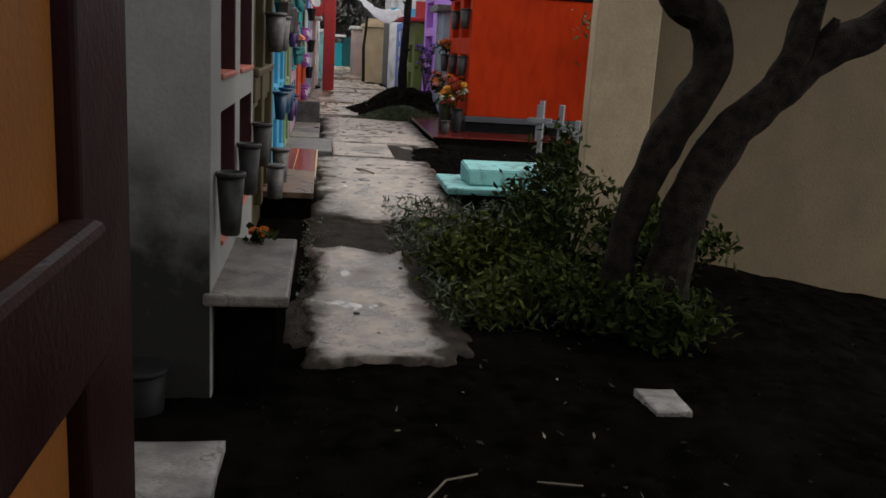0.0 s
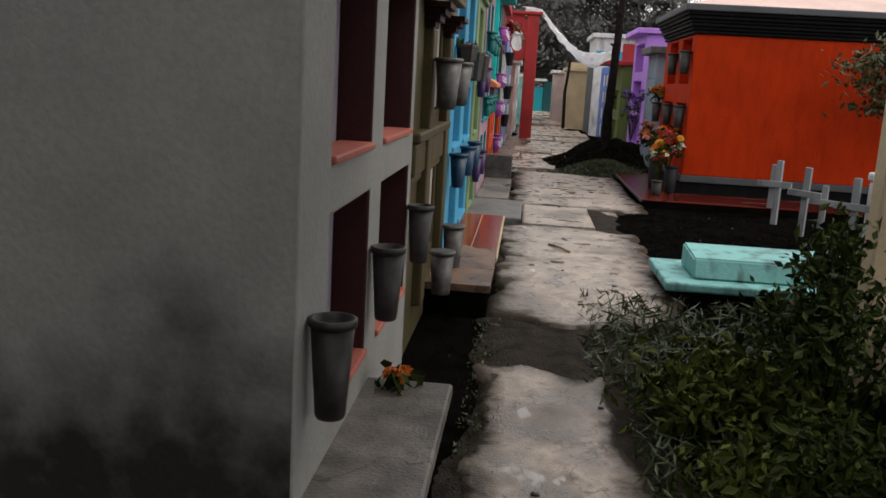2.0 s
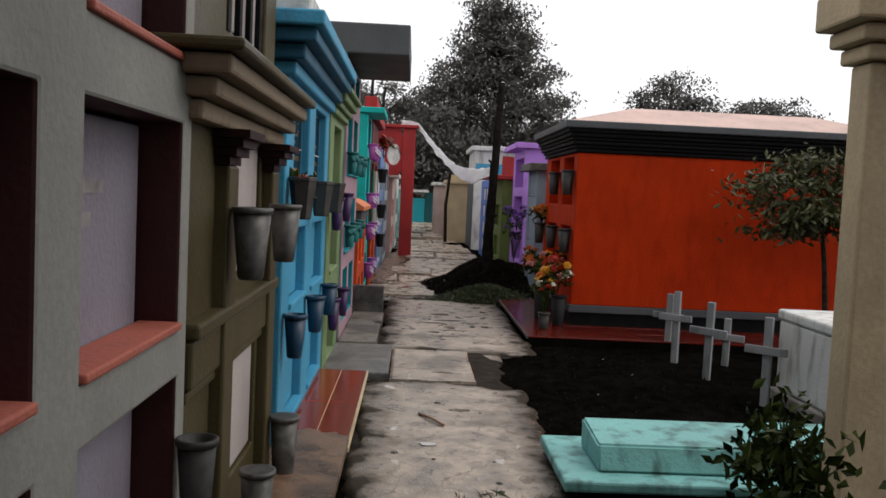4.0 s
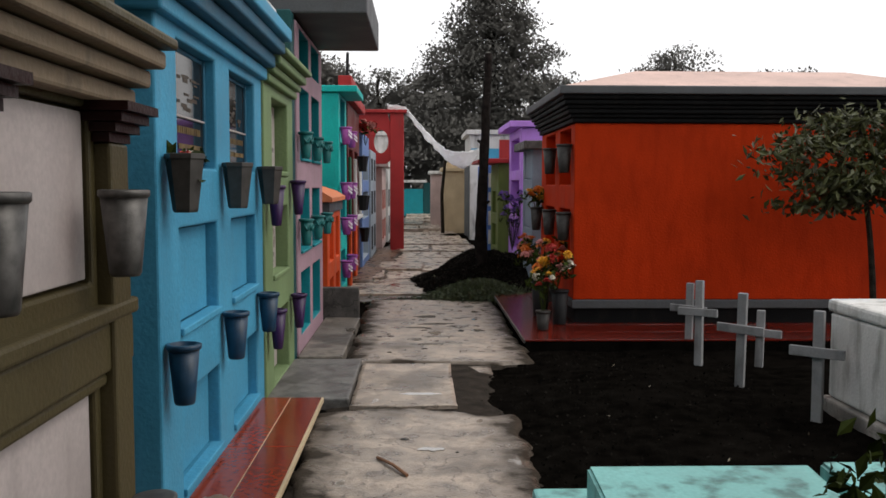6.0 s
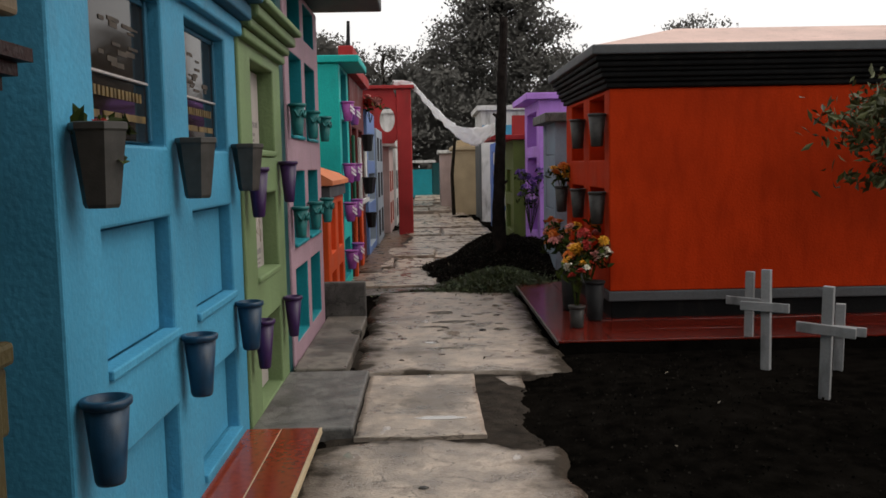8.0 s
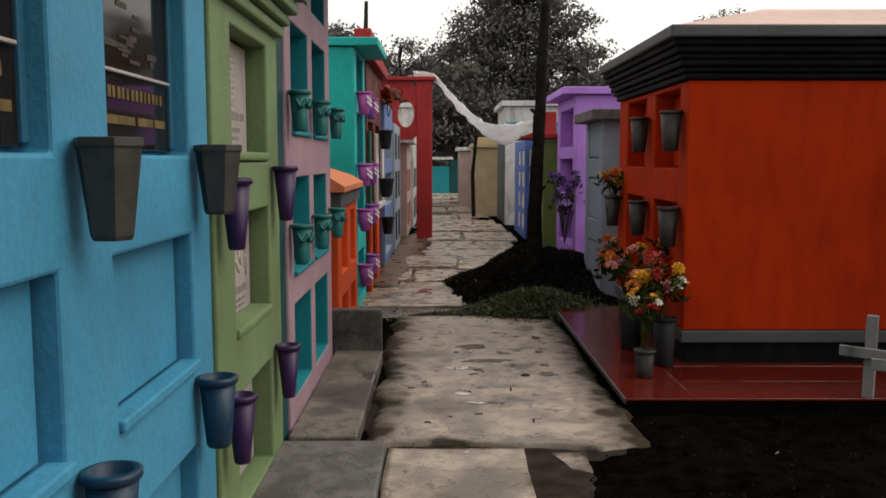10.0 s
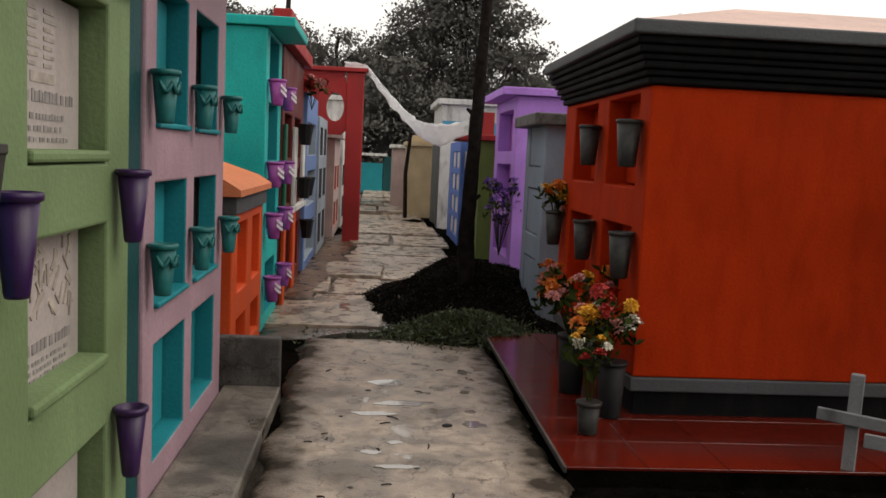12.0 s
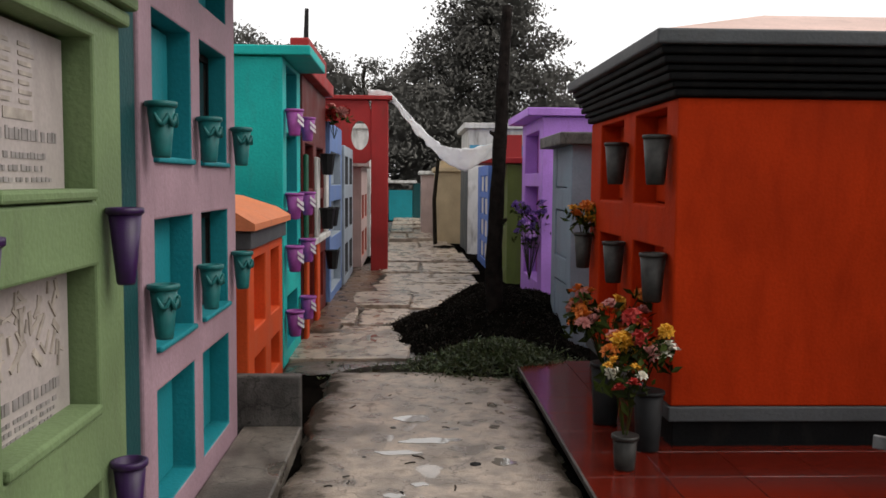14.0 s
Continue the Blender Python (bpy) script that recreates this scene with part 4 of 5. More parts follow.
# amber and brown tomb at the start
at = tomb("niche_tomb", "amber wall with dark brown pier and ledge", -0.56, 1.8, -1.5, 2.32, -0.3, 2.5, [], [], AMBER, AMBER, AMBER)
put("pier", box(-2.3, -0.52, 2.322, 2.74, -0.3, 2.55, 0.012), DARK_BROWN, at)
put("ledge", box(-0.559, -0.47, -1.5, 2.32, 0.56, 0.84, 0.02), DARK_BROWN, at)

# unseen wall added behind the start of the walk, to dim south faces
wall_south = tagged(put("wall_south", box(-4.5, 6.5, -3.3, -3.0, -0.4, 2.6, 0.01), GREY_WALL), "unseen grey wall added to shade the start of the walk", "wall", kind="structure")

# ---- plinths, kerbs and low slabs ----
STEP = concrete("stained_step", (0.19, 0.165, 0.14), 0.5)
bp = base("plinth", -0.33, 7.55, -0.35, "brown wet mortar plinth at the foot of the olive tomb", "plinth")
# body in near-black soil colour, so its front reads as shadowed
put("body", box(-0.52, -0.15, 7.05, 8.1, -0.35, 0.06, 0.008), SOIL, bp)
bm = bmesh.new()
ring = []
for k in range(60):
    f = k / 59
    ring.append((-0.52 + 0.385 * f, 8.12 + 0.10 * noise.noise((f * 4.0, 2, 0)) + 0.04 * noise.noise((f * 17, 5, 0)) + 0.10 * math.sin(f * 3.1)))
for k in range(59):
    (xa, ya), (xb, yb) = ring[k], ring[k + 1]
    top_ = [bm.verts.new(c) for c in ((xa, 7.04, 0.10), (xb, 7.04, 0.10), (xb, yb, 0.104), (xa, ya, 0.104))]
    low_ = [bm.verts.new((v.co.x, v.co.y, 0.058)) for v in top_]
    bm.faces.new(top_)
    bm.faces.new(low_[::-1])
    for m in range(4):
        bm.faces.new((top_[m], low_[m], low_[(m + 1) % 4], top_[(m + 1) % 4]))
bmesh.ops.remove_doubles(bm, verts=bm.verts[:], dist=0.0005)
put("mortar_top", bm, WET_MORTAR, bp, "ragged wet brown mortar")
tiled_plinth("plinth", "brick red tiled ledge in the gap between two tombs", -1.3, -0.53, 7.61, 7.93, -0.2, 0.085, (0.38, 0.32), TILE_BRICK, SOIL, None, 0.003, CREAM)
tiled_plinth("plinth", "brick red tiled wet plinth at the foot of the blue tomb", -0.52, -0.14, 8.0, 9.99, -0.2, 0.075, (0.19, 1.0), TILE_BRICK, SOIL, CREAM, 0.003, CREAM)
tiled_plinth("plinth", "glossy red tiled plinth around the vermilion tomb", 1.345, 5.7, 11.95, 15.1, -0.1, 0.075, 0.40, TILE_RED, SOIL, CONCRETE_DARK)


def slab(name, label, x0, x1, y0, y1, z0, z1, mat, edge=0.012, category="slab"):
    return tagged(put(name, box(x0, x1, y0, y1, z0, z1, edge), mat), label, category)


ls = base("low_grave", -0.36, 4.6, -0.32, "low grave with a stained concrete cover over a dark base", "grave")
# near-black base stands in for the shadow below the cover slab
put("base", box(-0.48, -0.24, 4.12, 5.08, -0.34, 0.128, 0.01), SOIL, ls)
put("cover_slab", box(-0.53, -0.19, 4.05, 5.13, 0.13, 0.18, 0.012), STEP, ls)
slab("concrete_slab", "grey wet concrete slab beside the path", -0.495, 0.02, 10.04, 11.28, -0.1, 0.055, WET_DARK)
slab("concrete_slab", "long concrete step at the foot of the pink tomb", -0.475, -0.13, 11.31, 13.285, -0.1, 0.065, STEP)
slab("concrete_block", "dark weathered concrete block before the orange tomb", -0.75, -0.14, 13.29, 13.375, -0.1, 0.36, CONCRETE_DARK)
tagged(paving("mud", -0.56, -0.12, 16.7, 19.9, 0.075, 0.10, 0.12, WET_MORTAR, "wet brown mud tracked along the tombs", 33.0), category="mud", group="mud along the path")
tagged(paving("mud", -0.48, 0.06, 19.7, 22.6, 0.06, 0.10, 0.10, WET_MORTAR, "wet brown earth washed up at the foot of the arch", 31.0), category="mud", group="mud along the path")

# turquoise grave
tg = base("grave", 1.75, 7.85, -0.2, "worn turquoise low grave with cracked cover slabs", "grave")
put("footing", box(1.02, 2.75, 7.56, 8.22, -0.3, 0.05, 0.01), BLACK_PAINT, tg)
put("cover_slab", box(0.93, 2.9, 7.48, 8.28, 0.053, 0.11, 0.014), TURQ_WORN, tg)
for x0, x1, tilt in ((1.12, 2.01, 0.0), (2.05, 2.62, 0.012)):
    bm = bmesh.new()
    v = add_box(bm, x0, x1, 7.62, 8.08, 0.113, 0.27 + tilt)
    v[4].co.y += 0.05
    v[5].co.y += 0.05
    v[4].co.z -= 0.03
    v[5].co.z -= 0.03
    bmesh.ops.bevel(bm, geom=bm.edges[:], offset=0.012, segments=2, affect="EDGES")
    put("raised_block", bm, TURQ_WORN, tg)

# white block and crosses
hs = base("headstone", 3.35, 9.55, -0.1, "chipped white painted grave block spotted with lichen", "headstone")
put("plinth", box(2.96, 3.74, 9.06, 10.04, -0.1, 0.07, 0.015), SLAB_GREY, hs)
put("body", box(3.0, 3.7, 9.1, 10.0, 0.073, 0.60, 0.02), WHITE, hs)
put("cap", box(2.985, 3.715, 9.085, 10.015, 0.603, 0.68, 0.02), WHITE, hs)


def cross(x, y, h, turn, lean):
    th = base("cross", x, y, ground_height(x, y) - 0.05, "weathered grey-white wooden grave cross in dark soil", "cross", "crosses on the soil graves")
    put("upright", box(x - 0.03, x + 0.03, y - 0.02, y + 0.02, th.location.z, th.location.z + h + 0.05, 0.004), STONE_CROSS, th)
    put("arm", box(x - 0.16, x + 0.16, y - 0.045, y - 0.021, th.location.z + h * 0.66, th.location.z + h * 0.66 + 0.06, 0.004), STONE_CROSS, th)
    th.rotation_euler = (radians(lean), radians(lean * 0.6), radians(turn))


for c in ((2.75, 12.0, 0.58, -38, 2), (2.63, 11.36, 0.66, -42, -2), (2.67, 10.6, 0.66, -40, 3), (2.82, 9.75, 0.66, -44, -1), (3.08, 11.3, 0.44, -30, 2)):
    cross(*c)


# ---- pots ----
def pot(name, label, r0, r1, h, mat, n=20, rim=0.008, ribs=0.0, ribbon=None, folds=0):
    """A tapered hanging pot whose back touches the plane x = 0; its top is at z = 0."""
    th = base(name, 0, 0, 0, label, "flower pot", "hanging flower pots")
    cx = r1 + rim
    bm = lathe([(r0 * 0.9, -h), (r0, -h + 0.01), (r1, -0.02), (r1 - 0.008, -0.02), (r1 - 0.012, -0.05)], n, cx)
    if ribs:
        for v in bm.verts:
            a = math.atan2(v.co.y, v.co.x - cx)
            k = 1 + ribs * math.sin(a * n / 2)
            v.co.x, v.co.y = cx + (v.co.x - cx) * k, v.co.y * k
    put("body", bm, mat, th, "", n > 10)
    put("rim", lathe([(r1, -0.024), (r1 + rim, -0.018), (r1 + rim, -0.002), (r1, 0.0), (r1 - 0.008, 0.0), (r1 - 0.008, -0.022)], n, cx), mat, th, "", n > 10)
    put("soil", lathe([(r1 - 0.013, -0.05), (r1 - 0.013, -0.045)], n, cx), SOIL_DRY, th)
    if ribbon:
        bm = bmesh.new()
        for k in (-1, 1):
            pts = [(cx + (r1 + 0.004) * math.cos(a), (r1 + 0.004) * math.sin(a) * 1.0, -0.05 - 0.05 * math.sin((a + 1.2) * 1.3) - 0.02 * k) for a in np.linspace(-1.1, 1.1, 7)]
            for a, b2 in zip(pts, pts[1:]):
                q = [bm.verts.new(p) for p in (a, b2, (b2[0], b2[1], b2[2] - 0.025), (a[0], a[1], a[2] - 0.025))]
                bm.faces.new(q)
        put("ribbon", bm, ribbon, th, "white ribbon bow")
    for k in range(folds):
        a = -1.3 + 2.6 * k / max(1, folds - 1)
        pts, rad = smooth_line([(cx + (r1 + 0.006) * math.cos(a - 0.5), (r1 + 0.002) * math.sin(a - 0.5), -0.045, 0.006), (cx + (r1 + 0.002) * math.cos(a), (r1 + 0.002) * math.sin(a), -0.085, 0.011),
                                (cx + (r1 + 0.002) * math.cos(a + 0.5), (r1 + 0.002) * math.sin(a + 0.5), -0.045, 0.006)], 4)
        bm = bmesh.new()
        tube(bm, pts, rad, 6)
        put("swag", bm, mat, th, "", True)
    return th


def hang(proto, spots, turn=0):
    for k, (x, y, z) in enumerate(spots):
        m = pose(x, y, z, 0, 0, turn + random.uniform(-4, 4))
        if k == 0:
            proto.matrix_basis = m
        else:
            copy_thing(proto, m)


hang(pot("flower_pot", "dull dark tin cone pot hung on the grey tomb", 0.040, 0.056, 0.26, POT_DULL, 16, 0.006, 0.05), [(-0.498, 4.19, 0.66), (-0.498, 5.06, 0.68), (-0.498, 5.97, 0.70)])
hang(pot("flower_pot", "tin cone pot on the olive tomb's pilaster", 0.045, 0.066, 0.25, POT_TIN, 18, 0.006, 0.02), [(-0.468, 6.50, 1.36), (-0.468, 7.27, 1.36)])
hang(pot("flower_pot", "faceted grey sheet metal pot on the blue tomb", 0.048, 0.072, 0.22, POT_GREY, 6, 0.004), [(-0.498, 8.02, 1.49), (-0.498, 8.97, 1.48), (-0.498, 9.88, 1.48)])
hang(pot("flower_pot", "navy blue plastic pot on the blue tomb", 0.040, 0.058, 0.23, POT_BLUE), [(-0.498, 8.0, 0.775), (-0.498, 8.94, 0.76), (-0.498, 9.84, 0.74)])
hang(pot("flower_pot", "purple plastic tapered pot on the green tomb", 0.030, 0.052, 0.25, POT_PURPLE), [(-0.486, 10.13, 1.37), (-0.486, 11.10, 1.405), (-0.486, 10.13, 0.60), (-0.486, 11.10, 0.575)])
hang(pot("flower_pot", "teal glazed pot with moulded drapery on the pink tomb", 0.034, 0.050, 0.205, POT_TEAL, 20, 0.009, 0.0, None, 4),
     [(-0.478, y, z) for z in (1.78, 1.11) for y in (11.50, 12.27, 13.03)])
hang(pot("flower_pot", "magenta plastic pot tied with a white bow", 0.045, 0.070, 0.21, POT_MAGENTA, 18, 0.006, 0.0, RIBBON), [(-0.498, y, z) for z in (2.06, 1.40, 0.98, 0.46) for y in (15.23, 16.11)])
hang(pot("flower_pot", "black plastic pot on the dark red tomb", 0.055, 0.080, 0.22, POT_BLACK, 8), [(-0.448, 17.34, z) for z in (1.78, 1.22)] + [(-0.488, 18.35, 1.2), (-0.488, 18.35, 0.7)])
hang(pot("flower_pot", "dull grey metal cone pot on the vermilion tomb", 0.050, 0.070, 0.27, POT_DULL, 18, 0.006), [(1.898, y, z) for z in (1.76, 1.12) for y in (12.95, 13.87)] + [(1.898, 14.86, 1.12)], 180)


def standing_pot(x, y, z, r0, r1, h, mat, label):
    th = base("vase", x, y, z, label, "vase", "vases on the plinths")
    put("body", lathe([(r0, z), (r0 * 1.02, z + 0.01), (r1, z + h), (r1 - 0.007, z + h), (r1 - 0.014, z + h - 0.04)], 20, x, y), mat, th, "", True)
    put("rim", lathe([(r1, z + h - 0.02), (r1 + 0.007, z + h - 0.015), (r1 + 0.007, z + h + 0.002), (r1 - 0.004, z + h + 0.003)], 20, x, y), mat, th, "", True)
    return th


standing_pot(-0.40, 6.80, 0.095, 0.05, 0.065, 0.24, POT_TIN, "tin pot standing on the brown tiled plinth")
standing_pot(-0.40, 7.50, 0.095, 0.05, 0.065, 0.27, POT_TIN, "tin pot standing on the brown tiled plinth")
standing_pot(-0.75, 3.95, -0.29, 0.08, 0.10, 0.20, POT_BLACK, "black plastic bucket on dark soil by the grey tomb")

# ---- flowers ----
PETAL = {k: plain(k + "_petal", c, 0.6, 0.0, 0.3, 40.0) for k, c in (("yellow", (0.62, 0.30, 0.02)), ("orange", (0.55, 0.14, 0.015)), ("pink", (0.55, 0.22, 0.20)), ("white", (0.66, 0.62, 0.52)), ("red", (0.38, 0.025, 0.02)), ("purple", (0.10, 0.04, 0.22)))}


def flower_mesh(kind):
    bm = bmesh.new()
    for ring, (n, r, up) in enumerate(((9, 0.034, 0.004), (7, 0.026, 0.014), (5, 0.015, 0.022))):
        for i in range(n):
            a = 2 * math.pi * i / n + ring * 0.4
            w = math.pi / n * 0.95
            c = Vector((0, 0, up * 0.4))
            q = [c, Vector((r * 0.75 * math.cos(a - w), r * 0.75 * math.sin(a - w), up + 0.006)), Vector((r * math.cos(a), r * math.sin(a), up + random.uniform(-0.004, 0.004))), Vector((r * 0.75 * math.cos(a + w), r * 0.75 * math.sin(a + w), up + 0.006))]
            bm.faces.new([bm.verts.new(p) for p in q])
    me = bpy.data.meshes.new("flower")
    bm.to_mesh(me)
    bm.free()
    me.materials.append(PETAL[kind])
    return me


HEADS = {k: flower_mesh(k) for k in PETAL}


def bouquet(x, y, z, spread, rise, kinds, n, label, scale=1.0):
    th = base("bouquet", x, y, z, label, "flowers", "bouquets")
    bm, spots = bmesh.new(), []
    for k in range(n):
        a, r = random.uniform(0, 2 * math.pi), spread * math.sqrt(random.random())
        tip = Vector((x + r * math.cos(a), y + r * math.sin(a), z + rise * random.uniform(0.45, 1.0)))
        tube(bm, [(x, y, z - 0.06), tuple((Vector((x, y, z)) + tip) / 2 + Vector((0, 0, 0.04))), tuple(tip)], [0.003, 0.0025, 0.002], 5)
        f = new("flower_head", HEADS[kinds[k % len(kinds)]])
        f.matrix_world = Matrix.Translation(tip) @ Euler((random.uniform(0.2, 1.3), 0, random.uniform(0, 6.28))).to_matrix().to_4x4() @ Matrix.Scale(scale * random.uniform(0.9, 1.35), 4)
        f.parent = th
        f.matrix_parent_inverse = Matrix.Translation(-th.location)
        spots += [tuple(tip + Vector([random.uniform(-0.06, 0.06) for _ in range(3)]) - Vector((0, 0, 0.04))) for _ in range(7)]
    put("greenery", bm, LEAF, th)
    leaf_mesh("foliage", np.array(spots), 0.035, LEAF, th, 2.2)
    return th


standing_pot(1.57, 12.47, 0.076, 0.05, 0.062, 0.17, POT_DULL, "dark metal vase on the red tiled plinth")
standing_pot(1.66, 13.30, 0.076, 0.07, 0.09, 0.36, POT_BLACK, "tall black vase on the red tiled plinth")
standing_pot(1.77, 12.78, 0.076, 0.06, 0.08, 0.32, POT_BLACK, "black vase against the vermilion tomb")
bouquet(1.57, 12.47, 0.24, 0.10, 0.42, ("yellow", "red", "white"), 7, "thin bunch of yellow and red flowers in a grey vase")
bouquet(1.66, 13.30, 0.42, 0.26, 0.42, ("orange", "yellow", "pink", "pink", "orange"), 26, "full bunch of orange, yellow and pink flowers", 1.5)
bouquet(1.72, 12.80, 0.38, 0.18, 0.40, ("orange", "yellow", "white", "red", "yellow", "pink"), 24, "bunch of pink, yellow, red and white flowers", 1.5)
bouquet(1.82, 14.86, 1.10, 0.10, 0.22, ("yellow", "orange", "yellow"), 9, "yellow and orange flowers in a hanging pot", 1.6)
bouquet(-0.40, 18.6, 2.05, 0.2, 0.3, ("red", "red", "pink"), 9, "red flowers and dry stems on a tomb ledge", 2.2)
bouquet(1.98, 18.95, 0.35, 0.25, 0.9, ("purple", "purple"), 26, "drooping purple flowers against the violet tomb", 1.5)
bouquet(-0.42, 8.06, 1.455, 0.03, 0.04, ("red", "red", "white"), 3, "small red artificial flowers in a pot", 0.55)

# ---- pole, cloth, boards ----
bm = bmesh.new()
tube(bm, *smooth_line([(1.29, 16.2, 0.1, 0.085), (1.27, 16.2, 0.8, 0.075), (1.30, 16.2, 1.6, 0.062), (1.33, 16.19, 2.4, 0.055), (1.36, 16.2, 3.08, 0.045)], 6), 12, 0.35)
pole = base("pole", 1.29, 16.2, 0.1, "rough charred-looking dark wooden pole standing in a soil heap", "pole")
put("trunk", bm, POLE_WOOD, pole, "", True)
for z, a in ((1.1, 0.4), (1.9, 2.6), (2.5, -0.8)):
    bm = bmesh.new()
    tube(bm, [(1.30, 16.2, z), (1.30 + 0.09 * math.cos(a), 16.2 + 0.09 * math.sin(a), z + 0.06)], [0.03, 0.015], 7)
    put("stub", bm, POLE_WOOD, pole)
bm = bmesh.new()
tube(bm, [(1.10, 28.6, 0.0), (1.07, 28.6, 1.1), (1.16, 28.6, 2.05)], [0.055, 0.045, 0.04], 8, 0.2)
tagged(put("pole", bm, BARK), "thin crooked wooden post far along the path", "pole")
bm = bmesh.new()
tube(bm, [(-0.585, 17.4, 2.835), (-0.58, 17.4, 3.05), (-0.575, 17.4, 3.26)], [0.03, 0.026, 0.022], 8, 0.2)
tagged(put("iron_rod", bm, POT_BLACK), "short black iron rod on a tomb roof", "rod")

line = [(-0.2, 22.95, 2.95, 0.09), (0.16, 22.85, 2.90, 0.10), (0.33, 22.5, 2.68, 0.13), (0.56, 21.8, 2.36, 0.15), (0.77, 20.9, 2.09, 0.15), (0.94, 20.0, 1.88, 0.15), (1.11, 19.2, 1.78, 0.18), (1.20, 17.8, 1.78, 0.12), (1.28, 16.35, 1.80, 0.07)]
cpts, cw = smooth_line(line, 8)
bm = bmesh.new()
rows_ = []
for k, (pt, w) in enumerate(zip(cpts, cw)):
    row = []
    for i in range(9):
        u = i / 8 - 0.5
        wave = 0.012 * math.sin(k * 0.9 + i * 1.1) + 0.03 * noise.noise((k * 0.3, i * 0.6, 0))
        row.append(bm.verts.new((pt[0] + 0.5 * u * w + wave, pt[1] + 0.5 * u * w + wave * 1.4, pt[2] - 1.55 * u * w + 0.03 * noise.noise((k * 0.35, i, 5)))))
    rows_.append(row)
for a, c in zip(rows_, rows_[1:]):
    for i in range(8):
        bm.faces.new((a[i], a[i + 1], c[i + 1], c[i]))
cloth = tagged(put("tarpaulin", bm, CLOTH, None, "", True), "white tarpaulin slung from the red arch to a dark pole", "tarpaulin")
md = cloth.modifiers.new("thickness", "SOLIDIFY")
md.thickness = 0.006

# ---- foreground tree ----
TY = 4.9
ft = base("tree", 1.78, TY, -0.3, "twisted dark-barked tree with two limbs before a cream wall", "tree")
bough_lines = [
    [(1.74, 4.9, -0.32, 0.14), (1.76, 4.9, 0.05, 0.12), (1.80, 4.9, 0.35, 0.11), (1.88, 4.9, 0.63, 0.115), (2.03, 4.89, 0.88, 0.105), (2.23, 4.88, 1.09, 0.10), (2.45, 4.87, 1.30, 0.095), (2.80, 4.85, 1.52, 0.085), (3.2, 4.8, 2.2, 0.06), (3.3, 4.7, 3.2, 0.04)],
    [(1.52, 5.02, -0.32, 0.10), (1.54, 5.0, 0.25, 0.08), (1.60, 4.97, 0.55, 0.085), (1.69, 4.95, 0.80, 0.095), (1.81, 4.95, 1.02, 0.10), (1.89, 4.95, 1.22, 0.095), (1.82, 4.94, 1.42, 0.095), (1.63, 4.92, 1.58, 0.09), (1.6, 4.85, 2.2, 0.07), (1.75, 4.8, 3.2, 0.045)],
    [(2.18, 4.88, 1.06, 0.07), (2.27, 4.86, 1.24, 0.075), (2.33, 4.84, 1.55, 0.065), (2.45, 4.8, 2.1, 0.05), (2.4, 4.7, 3.1, 0.03)],
]
for L in bough_lines:
    bm = bmesh.new()
    tube(bm, *smooth_line(L, 6), 14, 0.28)
    put("limb", bm, BARK, ft, "", True)
for (x, y, z), (dx, dy, dz) in (((1.80, 4.92, 1.42), (-0.16, -0.05, 0.02)), ((2.4, 4.86, 1.32), (0.05, -0.05, 0.14)), ((1.62, 4.85, 2.0), (-0.5, 0.3, 1.0)), ((3.1, 4.8, 2.1), (0.5, 0.4, 0.9)), ((1.72, 4.8, 3.0), (-1.8, -1.6, 0.6)), ((3.2, 4.7, 3.0), (-0.6, -2.4, 0.7))):
    bm = bmesh.new()
    tube(bm, [(x, y, z), (x + dx * 0.6, y + dy * 0.6, z + dz * 0.5), (x + dx, y + dy, z + dz)], [0.05, 0.04, 0.02], 9, 0.3)
    put("branch_stub", bm, BARK, ft)
rng = np.random.default_rng(5)
# unseen crown, its spread set to cast shade over the start
cen = np.stack([rng.uniform(0.9, 4.8, 70), rng.uniform(-1.6, 5.0, 70), rng.uniform(3.1, 4.4, 70)], 1)
crown = np.concatenate([c + rng.normal(size=(170, 3)) * (0.32, 0.32, 0.16) for c in cen])
leaf_mesh("crown", crown, 0.12, LEAF, ft, 2.2)

# ---- shrubs, weeds and grass ----
def shrub(name, label, x, y, stems, reach, height, leaves, size, mat, seed, lean=0.0):
    r = np.random.default_rng(seed)
    th = base(name, x, y, ground_height(x, y), label, "shrub", "shrubs beside the path")
    bm, spots = bmesh.new(), []
    for k in range(stems):
        a, l = r.uniform(0, 2 * math.pi), r.uniform(0.35, 1.0)
        tip = np.array((x + lean + reach * l * math.cos(a), y + reach * l * math.sin(a), ground_height(x, y) + height * r.uniform(0.5, 1.0) * (1.1 - 0.5 * l)))
        root = np.array((x + 0.2 * reach * math.cos(a), y + 0.2 * reach * math.sin(a), ground_height(x, y) - 0.03))
        mid = (root + tip) / 2 + np.array((0, 0, height * 0.2))
        pts, rad = smooth_line([(*root, 0.008), (*mid, 0.006), (*tip, 0.003)], 5)
        tube(bm, pts, rad, 5)
        for p in pts[2:]:
            spots += [np.array(p) + r.normal(size=3) * (0.07, 0.07, 0.06) for _ in range(leaves)]
    put("greenery", bm, LEAF, th)
    leaf_mesh("leaves", np.array(spots), size, mat, th, 2.1, 0.3)
    return th


